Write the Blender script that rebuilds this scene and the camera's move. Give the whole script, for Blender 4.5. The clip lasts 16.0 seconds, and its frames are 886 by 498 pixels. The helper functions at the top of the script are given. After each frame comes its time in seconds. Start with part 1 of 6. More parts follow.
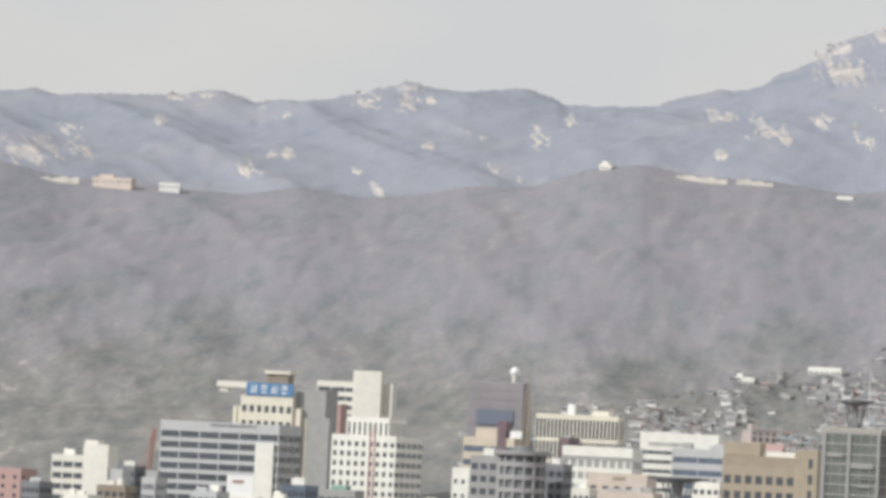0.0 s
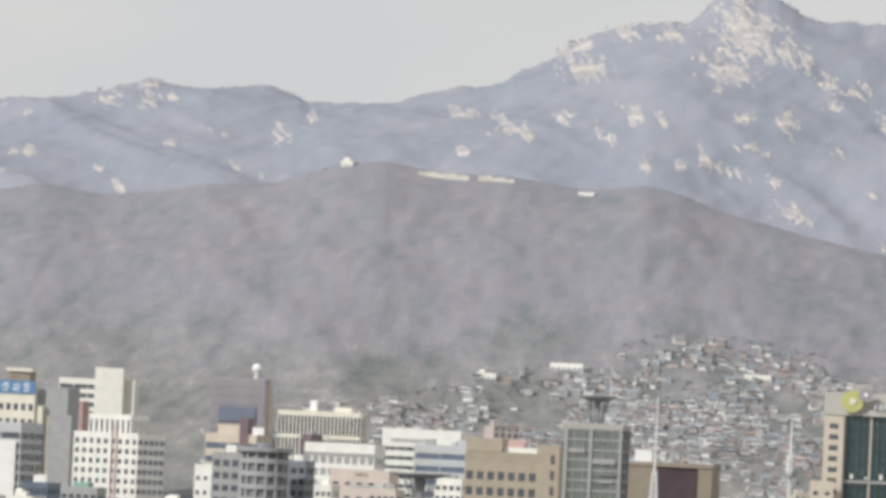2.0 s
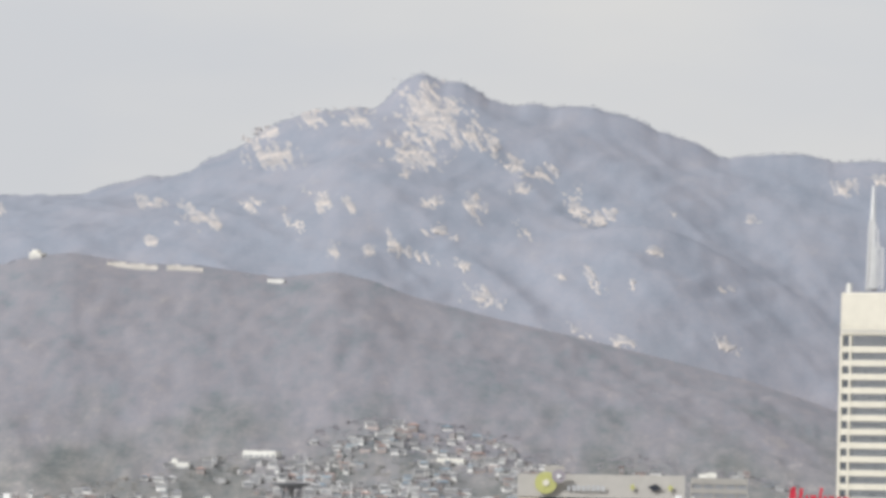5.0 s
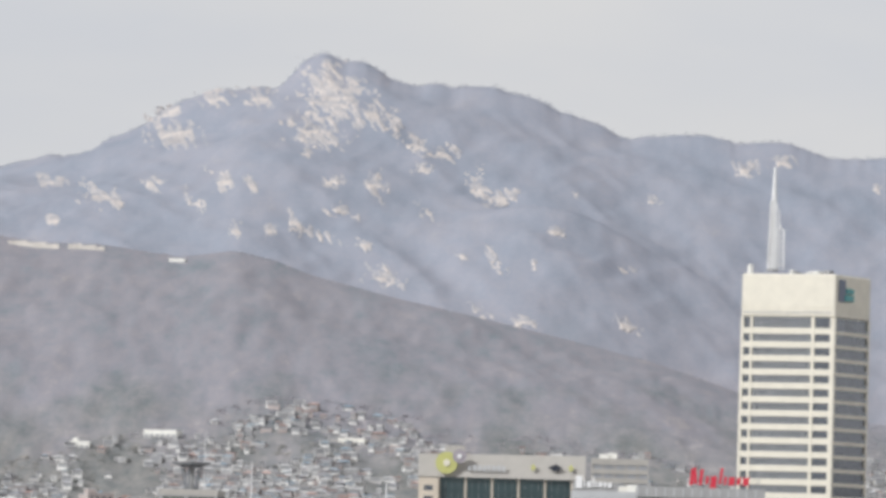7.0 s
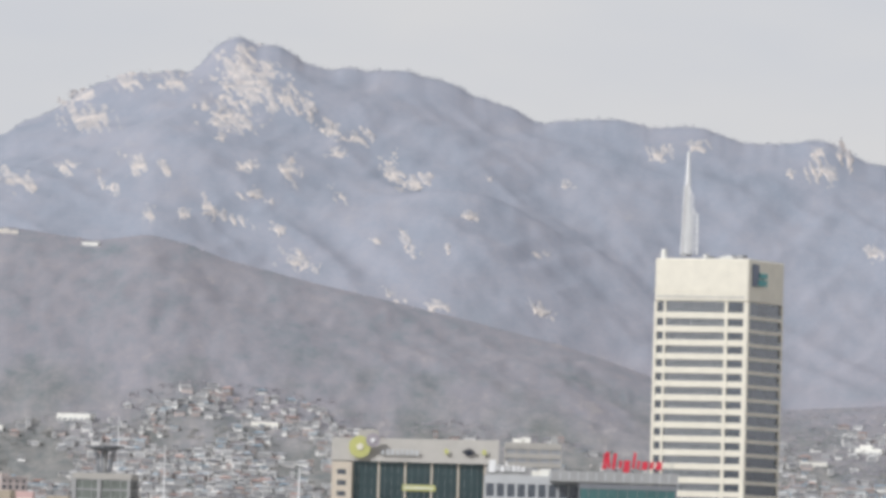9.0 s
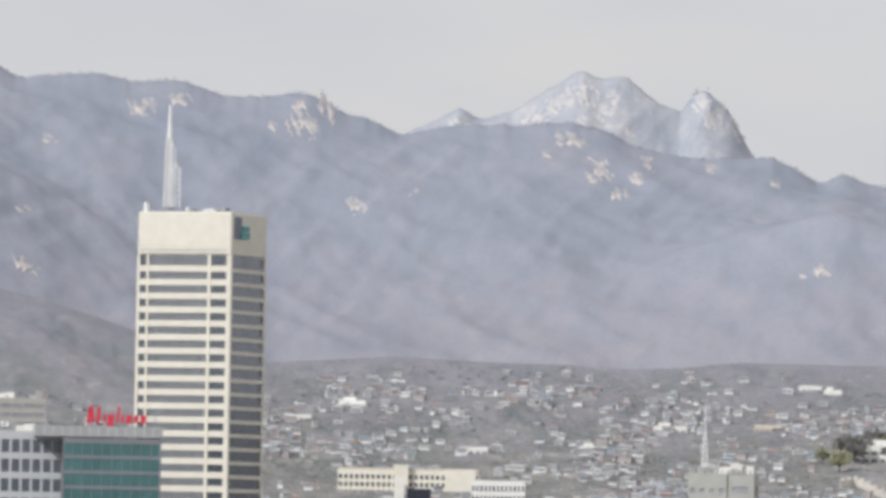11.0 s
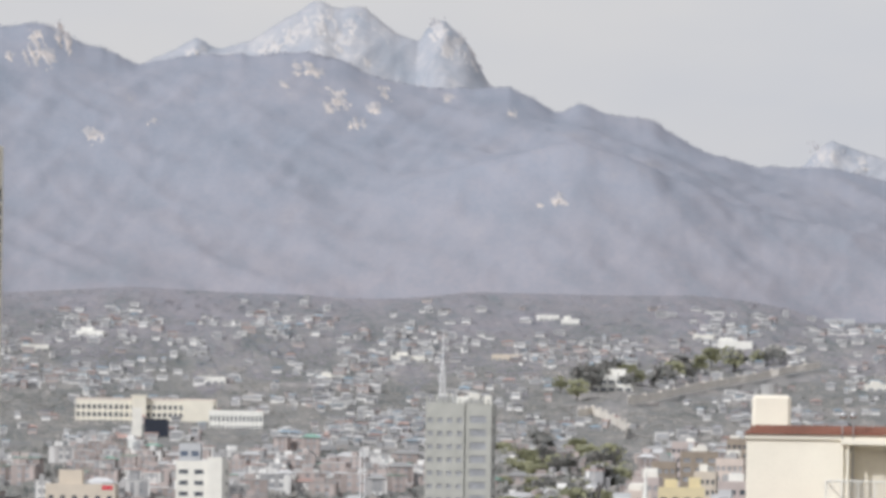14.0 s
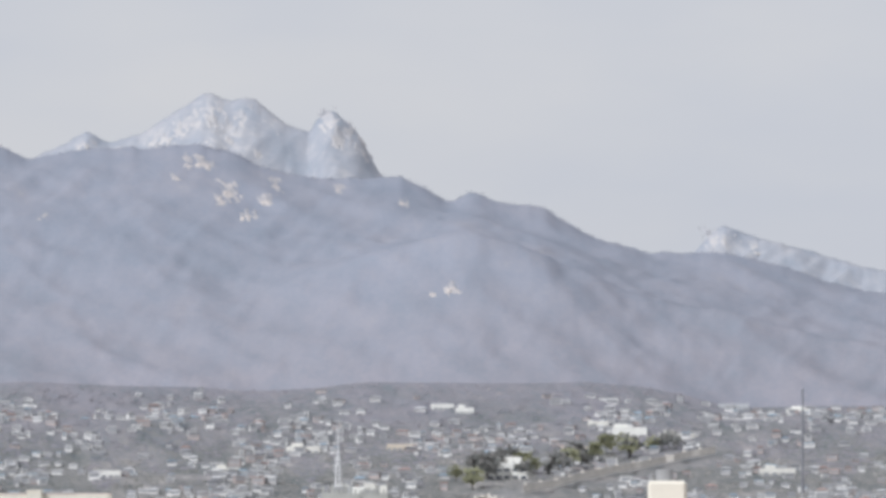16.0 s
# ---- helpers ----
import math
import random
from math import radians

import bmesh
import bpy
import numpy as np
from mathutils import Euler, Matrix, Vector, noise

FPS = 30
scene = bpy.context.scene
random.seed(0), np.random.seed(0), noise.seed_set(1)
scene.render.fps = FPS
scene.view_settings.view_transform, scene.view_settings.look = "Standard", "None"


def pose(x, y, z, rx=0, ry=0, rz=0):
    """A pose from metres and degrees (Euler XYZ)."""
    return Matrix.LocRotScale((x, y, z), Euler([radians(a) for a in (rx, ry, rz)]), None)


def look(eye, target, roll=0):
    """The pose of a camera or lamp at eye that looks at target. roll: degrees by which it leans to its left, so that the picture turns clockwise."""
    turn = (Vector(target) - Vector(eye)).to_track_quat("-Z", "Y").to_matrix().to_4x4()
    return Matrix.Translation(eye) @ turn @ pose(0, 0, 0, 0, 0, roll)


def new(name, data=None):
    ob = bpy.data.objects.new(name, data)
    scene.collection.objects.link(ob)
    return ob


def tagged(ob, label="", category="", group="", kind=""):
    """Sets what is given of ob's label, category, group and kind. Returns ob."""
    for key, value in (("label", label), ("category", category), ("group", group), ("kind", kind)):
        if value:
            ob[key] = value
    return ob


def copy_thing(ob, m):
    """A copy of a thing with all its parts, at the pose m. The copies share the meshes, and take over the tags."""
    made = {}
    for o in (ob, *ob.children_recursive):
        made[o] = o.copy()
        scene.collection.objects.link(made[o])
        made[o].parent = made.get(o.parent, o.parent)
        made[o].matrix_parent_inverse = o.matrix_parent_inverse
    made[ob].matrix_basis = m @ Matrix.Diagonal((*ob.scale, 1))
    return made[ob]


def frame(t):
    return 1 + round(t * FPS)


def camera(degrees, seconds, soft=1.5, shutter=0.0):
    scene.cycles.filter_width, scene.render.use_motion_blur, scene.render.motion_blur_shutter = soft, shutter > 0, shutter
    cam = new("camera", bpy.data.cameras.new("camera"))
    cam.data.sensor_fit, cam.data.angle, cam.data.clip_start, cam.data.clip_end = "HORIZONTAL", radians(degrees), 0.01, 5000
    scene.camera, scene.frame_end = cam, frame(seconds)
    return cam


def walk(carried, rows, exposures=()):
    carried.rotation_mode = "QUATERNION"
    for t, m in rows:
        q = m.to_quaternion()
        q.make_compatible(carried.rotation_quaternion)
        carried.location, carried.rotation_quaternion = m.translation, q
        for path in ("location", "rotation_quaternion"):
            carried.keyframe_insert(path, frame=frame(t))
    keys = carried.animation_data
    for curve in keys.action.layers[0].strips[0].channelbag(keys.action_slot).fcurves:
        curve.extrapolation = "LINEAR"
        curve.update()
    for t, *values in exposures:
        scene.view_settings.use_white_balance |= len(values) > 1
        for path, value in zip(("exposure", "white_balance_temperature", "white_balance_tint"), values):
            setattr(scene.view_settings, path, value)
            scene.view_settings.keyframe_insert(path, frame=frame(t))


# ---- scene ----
import functools

cam = camera(6.6, 16.0, soft=3.9)
EYE = Vector((0.0, 0.0, 50.0))


def aim(bearing, pitch, roll):
    """The camera's pose: it stands still and turns. Degrees."""
    b, p = radians(bearing), radians(pitch)
    way = Vector((math.sin(b) * math.cos(p), math.cos(b) * math.cos(p), math.sin(p)))
    return look(EYE, EYE + way * 100, roll)


PATH = [
    (0.0, -7.213, 1.760, 2.881),
    (0.5, -6.422, 1.822, 2.731),
    (1.0, -6.226, 1.801, 2.707),
    (1.5, -5.673, 1.821, 2.794),
    (2.0, -5.289, 1.827, 2.714),
    (2.5, -5.033, 1.795, 2.633),
    (3.0, -4.703, 1.824, 2.467),
    (3.5, -4.414, 1.877, 2.165),
    (4.0, -3.686, 2.156, 1.886),
    (4.5, -3.171, 2.433, 1.706),
    (4.7, -3.137, 2.563, 1.527),
    (6.8, -2.315, 2.405, 1.666),
    (7.0, -2.257, 2.427, 1.600),
    (7.5, -2.079, 2.398, 1.571),
    (8.0, -2.022, 2.382, 1.571),
    (8.2, -1.925, 2.401, 1.616),
    (10.3, 0.602, 2.194, 1.184),
    (10.5, 1.366, 2.243, 1.142),
    (11.0, 2.257, 2.069, 1.059),
    (11.5, 3.268, 1.588, 1.317),
    (12.0, 3.450, 1.515, 1.532),
    (12.5, 3.439, 1.636, 0.977),
    (13.0, 3.748, 1.854, 0.967),
    (13.5, 4.017, 1.824, 1.078),
    (14.0, 4.224, 1.578, 0.899),
    (14.5, 4.574, 1.378, 0.659),
    (15.0, 4.879, 1.753, 0.552),
    (15.5, 4.834, 2.303, -0.025),
    (16.0, 5.019, 2.253, 0.029),
]
walk(cam, [(t, aim(b, p, r)) for t, b, p, r in PATH], [(0, 0.0, 6560, 9), (3.5, 0.0, 6450, 9.5), (8, 0.0, 6300, 11), (10.5, -0.06, 6280, 11.5), (14.8, -0.08, 6260, 12), (15.4, -0.10, 6080, 12), (16, -0.12, 6030, 12)])

# ---- daylight: hazy spring afternoon, the sun behind and to the left ----
SUN = Vector((-0.62, -0.64, 0.58)).normalized()
sun = new("sun", bpy.data.lights.new("sun", "SUN"))
sun.data.energy, sun.data.angle, sun.data.color = 2.8, radians(0.6), (1.0, 0.99, 0.955)
sun.matrix_world = look(SUN * 100, (0, 0, 0))
tagged(sun, kind="structure")

world = bpy.data.worlds.new("world")
scene.world = world
world.use_nodes = True
wn, wl = world.node_tree.nodes, world.node_tree.links
wn.clear()
w_out = wn.new("ShaderNodeOutputWorld")
w_bg = wn.new("ShaderNodeBackground")
w_sky = wn.new("ShaderNodeTexSky")
w_sky.sky_type, w_sky.sun_disc = "NISHITA", False
w_sky.sun_elevation, w_sky.sun_rotation = math.asin(SUN.z), math.atan2(SUN.x, SUN.y)
w_sky.altitude, w_sky.air_density, w_sky.dust_density, w_sky.ozone_density = 100, 1.0, 1.5, 2.0
w_haze = wn.new("ShaderNodeMix")
w_haze.data_type = "RGBA"
w_haze.inputs[0].default_value = 0.85
w_haze.inputs[7].default_value = (7.08, 7.04, 7.00, 1)
w_hsv = wn.new("ShaderNodeHueSaturation")
w_hsv.inputs["Saturation"].default_value = 0.45
w_co = wn.new("ShaderNodeTexCoord")
w_map = wn.new("ShaderNodeMapping")
w_map.inputs["Scale"].default_value = (14, 14, 40)
w_noise = wn.new("ShaderNodeTexNoise")
w_noise.inputs["Scale"].default_value, w_noise.inputs["Detail"].default_value = 1.0, 4
w_ramp = wn.new("ShaderNodeValToRGB")
w_ramp.color_ramp.elements[0].position, w_ramp.color_ramp.elements[0].color = 0.35, (0.93, 0.94, 0.97, 1)
w_ramp.color_ramp.elements[1].position, w_ramp.color_ramp.elements[1].color = 0.70, (1.04, 1.02, 0.995, 1)
w_mul = wn.new("ShaderNodeMix")
w_mul.data_type, w_mul.blend_type = "RGBA", "MULTIPLY"
w_mul.inputs[0].default_value = 1.0
w_bg.inputs["Strength"].default_value = 0.10
wl.new(w_co.outputs["Generated"], w_map.inputs["Vector"])
wl.new(w_map.outputs["Vector"], w_noise.inputs["Vector"])
wl.new(w_noise.outputs["Fac"], w_ramp.inputs["Fac"])
wl.new(w_sky.outputs["Color"], w_hsv.inputs["Color"])
wl.new(w_hsv.outputs["Color"], w_haze.inputs[6])
wl.new(w_haze.outputs[2], w_mul.inputs[6])
wl.new(w_ramp.outputs["Color"], w_mul.inputs[7])
wl.new(w_mul.outputs[2], w_bg.inputs["Color"])
wl.new(w_bg.outputs["Background"], w_out.inputs["Surface"])
scene.view_settings.exposure = 0.0


# ---- materials ----
def material(name, colour, rough=0.8, vary=0.12, scale=0.3, fine=3.0, bump=0.2, metal=0.0, spec=0.4, random_tint=0.0, island=0.0):
    """A surface with stains at one scale and grain at another (cycles per metre), and fine relief."""
    m = bpy.data.materials.new(name)
    m.use_nodes = True
    n, l = m.node_tree.nodes, m.node_tree.links
    b = n["Principled BSDF"]
    co = n.new("ShaderNodeTexCoord")
    na, nb = n.new("ShaderNodeTexNoise"), n.new("ShaderNodeTexNoise")
    na.inputs["Scale"].default_value, na.inputs["Detail"].default_value = scale, 5
    nb.inputs["Scale"].default_value, nb.inputs["Detail"].default_value = fine, 3
    l.new(co.outputs["Object"], na.inputs["Vector"])
    l.new(co.outputs["Object"], nb.inputs["Vector"])
    add = n.new("ShaderNodeMath")
    add.operation = "MULTIPLY_ADD"
    l.new(nb.outputs["Fac"], add.inputs[0])
    add.inputs[1].default_value = 0.5
    l.new(na.outputs["Fac"], add.inputs[2])
    value = add.outputs[0]
    ramp = n.new("ShaderNodeMapRange")
    ramp.inputs[1].default_value, ramp.inputs[2].default_value = 0.45, 1.05
    ramp.inputs[3].default_value, ramp.inputs[4].default_value = 1 - vary, 1 + vary
    l.new(value, ramp.inputs[0])
    factor = ramp.outputs[0]
    for amount, kind, socket in ((random_tint, "ShaderNodeObjectInfo", "Random"), (island, "ShaderNodeNewGeometry", "Random Per Island")):
        if amount:
            info = n.new(kind)
            rr = n.new("ShaderNodeMapRange")
            rr.inputs[3].default_value, rr.inputs[4].default_value = 1 - amount, 1 + amount
            l.new(info.outputs[socket], rr.inputs[0])
            mm = n.new("ShaderNodeMath")
            mm.operation = "MULTIPLY"
            l.new(factor, mm.inputs[0])
            l.new(rr.outputs[0], mm.inputs[1])
            factor = mm.outputs[0]
    mix = n.new("ShaderNodeVectorMath")
    mix.operation = "SCALE"
    mix.inputs[0].default_value = colour
    l.new(factor, mix.inputs["Scale"])
    l.new(mix.outputs[0], b.inputs["Base Color"])
    b.inputs["Roughness"].default_value, b.inputs["Metallic"].default_value = rough, metal
    b.inputs["Specular IOR Level"].default_value = spec
    if bump:
        bp = n.new("ShaderNodeBump")
        bp.inputs["Strength"].default_value, bp.inputs["Distance"].default_value = bump, 0.05
        l.new(nb.outputs["Fac"], bp.inputs["Height"])
        l.new(bp.outputs[0], b.inputs["Normal"])
    return m


def blended(name, stops, scale, fine, rough=0.9, island=0.0, bump=0.5, bump_size=1.0, patch_scale=0.01, airy=0.0, even=0.12, deep=1.0, low_stops=(), low_z=(85, 150)):
    """A ground or foliage surface: colours run along stops by noise at two scales, and by piece where island is set."""
    m = bpy.data.materials.new(name)
    m.use_nodes = True
    n, l = m.node_tree.nodes, m.node_tree.links
    b = n["Principled BSDF"]
    co = n.new("ShaderNodeTexCoord")
    mapping = n.new("ShaderNodeMapping")
    mapping.inputs["Scale"].default_value = (1, deep, 1)
    l.new(co.outputs["Object"], mapping.inputs["Vector"])
    noises = []
    for s, det in ((patch_scale, 4), (scale, 6), (fine, 4)):
        t = n.new("ShaderNodeTexNoise")
        t.inputs["Scale"].default_value, t.inputs["Detail"].default_value = s, det
        l.new(mapping.outputs["Vector"], t.inputs["Vector"])
        noises.append(t.outputs["Fac"])
    total = None
    for sock, weight in ((noises[0], 0.35), (noises[1], 0.4), (noises[2], 0.25)):
        mm = n.new("ShaderNodeMath")
        mm.operation = "MULTIPLY_ADD"
        l.new(sock, mm.inputs[0])
        mm.inputs[1].default_value = weight * (1 - island)
        if total:
            l.new(total, mm.inputs[2])
        else:
            mm.inputs[2].default_value = 0
        total = mm.outputs[0]
    spread = n.new("ShaderNodeMapRange")
    lo, hi = (0.5 - even) * (1 - island), (0.5 + even) * (1 - island)
    if island:
        geo = n.new("ShaderNodeNewGeometry")
        mm = n.new("ShaderNodeMath")
        mm.operation = "MULTIPLY_ADD"
        l.new(geo.outputs["Random Per Island"], mm.inputs[0])
        mm.inputs[1].default_value = island * 0.5
        l.new(total, mm.inputs[2])
        total = mm.outputs[0]
        hi += island * 0.5
    spread.inputs[1].default_value, spread.inputs[2].default_value = lo, hi
    l.new(total, spread.inputs[0])
    ramp = n.new("ShaderNodeValToRGB")
    while len(ramp.color_ramp.elements) < len(stops):
        ramp.color_ramp.elements.new(0.5)
    for e, (p, c) in zip(ramp.color_ramp.elements, stops):
        e.position, e.color = p, (*c, 1)
    l.new(spread.outputs[0], ramp.inputs[0])
    colour = ramp.outputs["Color"]
    if low_stops:
        # the lower slope carries another growth than the upper, and less haze tint
        low = n.new("ShaderNodeValToRGB")
        while len(low.color_ramp.elements) < len(low_stops):
            low.color_ramp.elements.new(0.5)
        for e, (p, c) in zip(low.color_ramp.elements, low_stops):
            e.position, e.color = p, (*c, 1)
        l.new(spread.outputs[0], low.inputs[0])
        sep, zone, wave, mixer = n.new("ShaderNodeSeparateXYZ"), n.new("ShaderNodeMapRange"), n.new("ShaderNodeMath"), n.new("ShaderNodeMix")
        l.new(co.outputs["Object"], sep.inputs[0])
        wave.operation = "MULTIPLY_ADD"
        l.new(noises[0], wave.inputs[0])
        wave.inputs[1].default_value = 120
        l.new(sep.outputs["Z"], wave.inputs[2])
        zone.inputs[1].default_value, zone.inputs[2].default_value = low_z[0] + 60, low_z[1] + 60
        l.new(wave.outputs[0], zone.inputs[0])
        mixer.data_type = "RGBA"
        l.new(zone.outputs[0], mixer.inputs[0])
        l.new(low.outputs["Color"], mixer.inputs[6])
        l.new(ramp.outputs["Color"], mixer.inputs[7])
        colour = mixer.outputs[2]
    l.new(colour, b.inputs["Base Color"])
    b.inputs["Roughness"].default_value, b.inputs["Specular IOR Level"].default_value = rough, 0.15
    if bump:
        bp = n.new("ShaderNodeBump")
        bp.inputs["Strength"].default_value, bp.inputs["Distance"].default_value = bump, bump_size
        l.new(noises[1], bp.inputs["Height"])
        l.new(bp.outputs[0], b.inputs["Normal"])
    if airy:
        # twigs and leaves pass light on
        tl, mixed = n.new("ShaderNodeBsdfTranslucent"), n.new("ShaderNodeMixShader")
        l.new(colour, tl.inputs["Color"])
        mixed.inputs[0].default_value = airy
        l.new(b.outputs[0], mixed.inputs[1])
        l.new(tl.outputs[0], mixed.inputs[2])
        l.new(mixed.outputs[0], n["Material Output"].inputs["Surface"])
    return m


def glazing(name, colour, rough=0.12):
    m = material(name, colour, rough, 0.25, 0.15, 0.8, 0.03, 0.35, 1.0)
    return m


# haze is put into many city colours here: less saturated, darks lifted
CREAM = material("cream_stone", (0.74, 0.70, 0.60), 0.7, 0.08)
WHITE = material("white_paint", (0.78, 0.77, 0.72), 0.7, 0.10)
OFFWHITE = material("off_white_tile", (0.74, 0.72, 0.66), 0.7, 0.10, random_tint=0.05)
BEIGE = material("beige_render", (0.60, 0.53, 0.44), 0.8, 0.10)
TAN = material("tan_stone", (0.41, 0.35, 0.275), 0.75, 0.10)
BROWN = material("brown_stone", (0.30, 0.25, 0.20), 0.7, 0.12)
PINK = material("salmon_render", (0.47, 0.32, 0.30), 0.8, 0.10)
PALEPINK = material("pale_pink_render", (0.61, 0.525, 0.465), 0.8, 0.10)
YELLOW = material("yellow_render", (0.66, 0.57, 0.36), 0.8, 0.10)
GREY = material("grey_concrete", (0.36, 0.36, 0.36), 0.85, 0.12)
PALEGREY = material("pale_grey_panel", (0.50, 0.51, 0.52), 0.6, 0.08)
DARKGREY = material("dark_grey_panel", (0.21, 0.22, 0.24), 0.6, 0.10)
TOWERGREY = material("olive_grey_concrete", (0.43, 0.43, 0.395), 0.85, 0.12)
NET = material("grey_scaffold_net", (0.30, 0.285, 0.305), 0.9, 0.15, 0.1, 1.0)
# lightened glass: the haze before far windows is put into its colour
FARGLASS = glazing("hazed_house_glass", (0.36, 0.37, 0.39), 0.4)
ROOFSLAB = material("beige_grey_slab", (0.42, 0.40, 0.37), 0.7, 0.1)
GLASS = glazing("window_glass", (0.12, 0.135, 0.16))
BLUEGLASS = glazing("blue_glass", (0.17, 0.21, 0.28))
GREENGLASS = glazing("green_glass", (0.08, 0.19, 0.19))
TEALGLASS = glazing("teal_glass", (0.05, 0.085, 0.09))
PALEGLASS = glazing("pale_green_glass", (0.21, 0.235, 0.21))
MAROON = material("maroon_louvre", (0.19, 0.135, 0.155), 0.5, 0.2)
BLUE = material("blue_sign_panel", (0.10, 0.23, 0.42), 0.5, 0.05)
RED = material("red_sign_paint", (0.62, 0.04, 0.07), 0.5, 0.05)
REDSTEEL = material("red_painted_steel", (0.40, 0.22, 0.19), 0.6, 0.1)
LIME = material("lime_sign_panel", (0.52, 0.52, 0.20), 0.5, 0.05)
VIOLET = material("grey_violet_sign_panel", (0.34, 0.31, 0.34), 0.5, 0.05)
SIGNWHITE = material("white_sign_paint", (0.82, 0.82, 0.82), 0.5, 0.03)
NAVY = material("navy_sign_panel", (0.17, 0.195, 0.255), 0.5, 0.05)
AQUA = material("aqua_sign_panel", (0.10, 0.36, 0.36), 0.5, 0.05)
BLACK = material("black_screen", (0.03, 0.035, 0.05), 0.3, 0.1)
STEEL = material("white_steel", (0.74, 0.74, 0.74), 0.5, 0.05, metal=0.0)
GALV = material("galvanised_steel", (0.45, 0.45, 0.45), 0.4, 0.1, metal=0.7)
CHROME = material("polished_tank_steel", (0.6, 0.6, 0.6), 0.2, 0.1, metal=0.9)
REDROOF = material("red_brown_roof_tile", (0.24, 0.10, 0.065), 0.8, 0.25, 0.8, 6.0, 0.4)
ROOFGREY = material("grey_roof", (0.22, 0.22, 0.23), 0.85, 0.2, random_tint=0.3)
BARK = material("dark_bark", (0.07, 0.06, 0.055), 0.9, 0.3, 0.5, 4)
WALLSTONE = material("pale_fortress_stone", (0.68, 0.64, 0.58), 0.9, 0.2, 0.2, 1.5)
HOUSEBRICK = material("brick_house_wall", (0.40, 0.345, 0.325), 0.85, 0.15, island=0.3)
ROOFDARK = material("slate_roof", (0.29, 0.29, 0.31), 0.85, 0.2, island=0.5)
ROOFRED = material("terracotta_roof", (0.43, 0.30, 0.265), 0.85, 0.2, island=0.35)
ROOFBLUE = material("blue_metal_roof", (0.30, 0.40, 0.48), 0.7, 0.1, island=0.2)
ROOFGREEN = material("green_roof_paint", (0.22, 0.36, 0.30), 0.8, 0.1, island=0.2)
ROOFPALE = material("pale_flat_roof", (0.47, 0.47, 0.47), 0.85, 0.1, island=0.5)

HOUSEWALL = blended("house_wall", ((0.0, (0.31, 0.31, 0.32)), (0.35, (0.42, 0.415, 0.415)), (0.52, (0.51, 0.495, 0.485)), (0.63, (0.70, 0.69, 0.67)), (1.0, (0.80, 0.79, 0.76))), 0.1, 1.0, island=0.75, bump=0.1)
CITYGROUND = blended("city_ground", ((0.0, (0.16, 0.16, 0.165)), (0.5, (0.22, 0.215, 0.21)), (1.0, (0.28, 0.27, 0.25))), 0.08, 0.6)
# pale bluish tints down to GRANITE put the haze into hill and mountain colours
HILLGROUND = blended("haze_tinted_hill_woodland", ((0.0, (0.205, 0.232, 0.256)), (0.3, (0.248, 0.256, 0.284)), (0.55, (0.277, 0.27, 0.299)), (0.8, (0.298, 0.285, 0.309)), (1.0, (0.355, 0.33, 0.338))), 0.13, 0.5, patch_scale=0.03, even=0.15, deep=0.22, bump=0.5, bump_size=1.0,
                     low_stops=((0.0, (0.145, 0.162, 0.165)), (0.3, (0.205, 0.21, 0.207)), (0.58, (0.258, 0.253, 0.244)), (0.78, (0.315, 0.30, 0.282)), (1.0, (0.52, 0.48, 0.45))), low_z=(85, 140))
WOODS = blended("haze_tinted_bare_woods", ((0.0, (0.239, 0.276, 0.297)), (0.25, (0.307, 0.318, 0.346)), (0.5, (0.366, 0.350, 0.381)), (0.85, (0.408, 0.384, 0.402)), (1.0, (0.530, 0.482, 0.476))), 0.08, 0.3, island=0.22, bump=0.0, patch_scale=0.02, deep=0.3, even=0.11, airy=0.35)
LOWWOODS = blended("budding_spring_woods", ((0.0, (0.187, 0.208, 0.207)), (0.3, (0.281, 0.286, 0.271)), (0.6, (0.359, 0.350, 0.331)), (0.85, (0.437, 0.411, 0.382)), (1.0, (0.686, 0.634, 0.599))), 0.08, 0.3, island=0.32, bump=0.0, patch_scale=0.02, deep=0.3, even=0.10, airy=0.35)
RANGEWOODS = blended("haze_tinted_range_woods", ((0.0, (0.275, 0.305, 0.355)), (0.5, (0.315, 0.33, 0.38)), (1.0, (0.36, 0.358, 0.395))), 0.05, 0.3, island=0.25, bump=0.0, even=0.13, airy=0.35)
MOUNTAIN = blended("haze_tinted_mountain_woods", ((0.0, (0.25, 0.28, 0.335)), (0.3, (0.28, 0.303, 0.358)), (0.55, (0.305, 0.32, 0.373)), (0.8, (0.33, 0.334, 0.38)), (1.0, (0.37, 0.365, 0.39))), 0.05, 0.4, bump=0.3, bump_size=1.5, patch_scale=0.016, even=0.18, deep=0.4,
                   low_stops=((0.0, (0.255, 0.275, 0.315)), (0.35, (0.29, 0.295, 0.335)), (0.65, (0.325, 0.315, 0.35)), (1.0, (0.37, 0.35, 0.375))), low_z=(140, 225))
FARROCK = blended("haze_tinted_far_granite", ((0.0, (0.34, 0.37, 0.42)), (0.45, (0.395, 0.41, 0.45)), (0.75, (0.445, 0.45, 0.475)), (1.0, (0.52, 0.51, 0.515))), 0.06, 0.3, bump=0.5, bump_size=2.0, patch_scale=0.02, even=0.12)
# lit copy of the far rock: sunlight painted in as lighter, warmer stops
FARSLAB = blended("sun_tinted_far_granite", ((0.0, (0.43, 0.435, 0.465)), (0.5, (0.51, 0.50, 0.505)), (1.0, (0.59, 0.565, 0.55))), 0.08, 0.3, bump=0.3, bump_size=0.8, patch_scale=0.02, even=0.12)
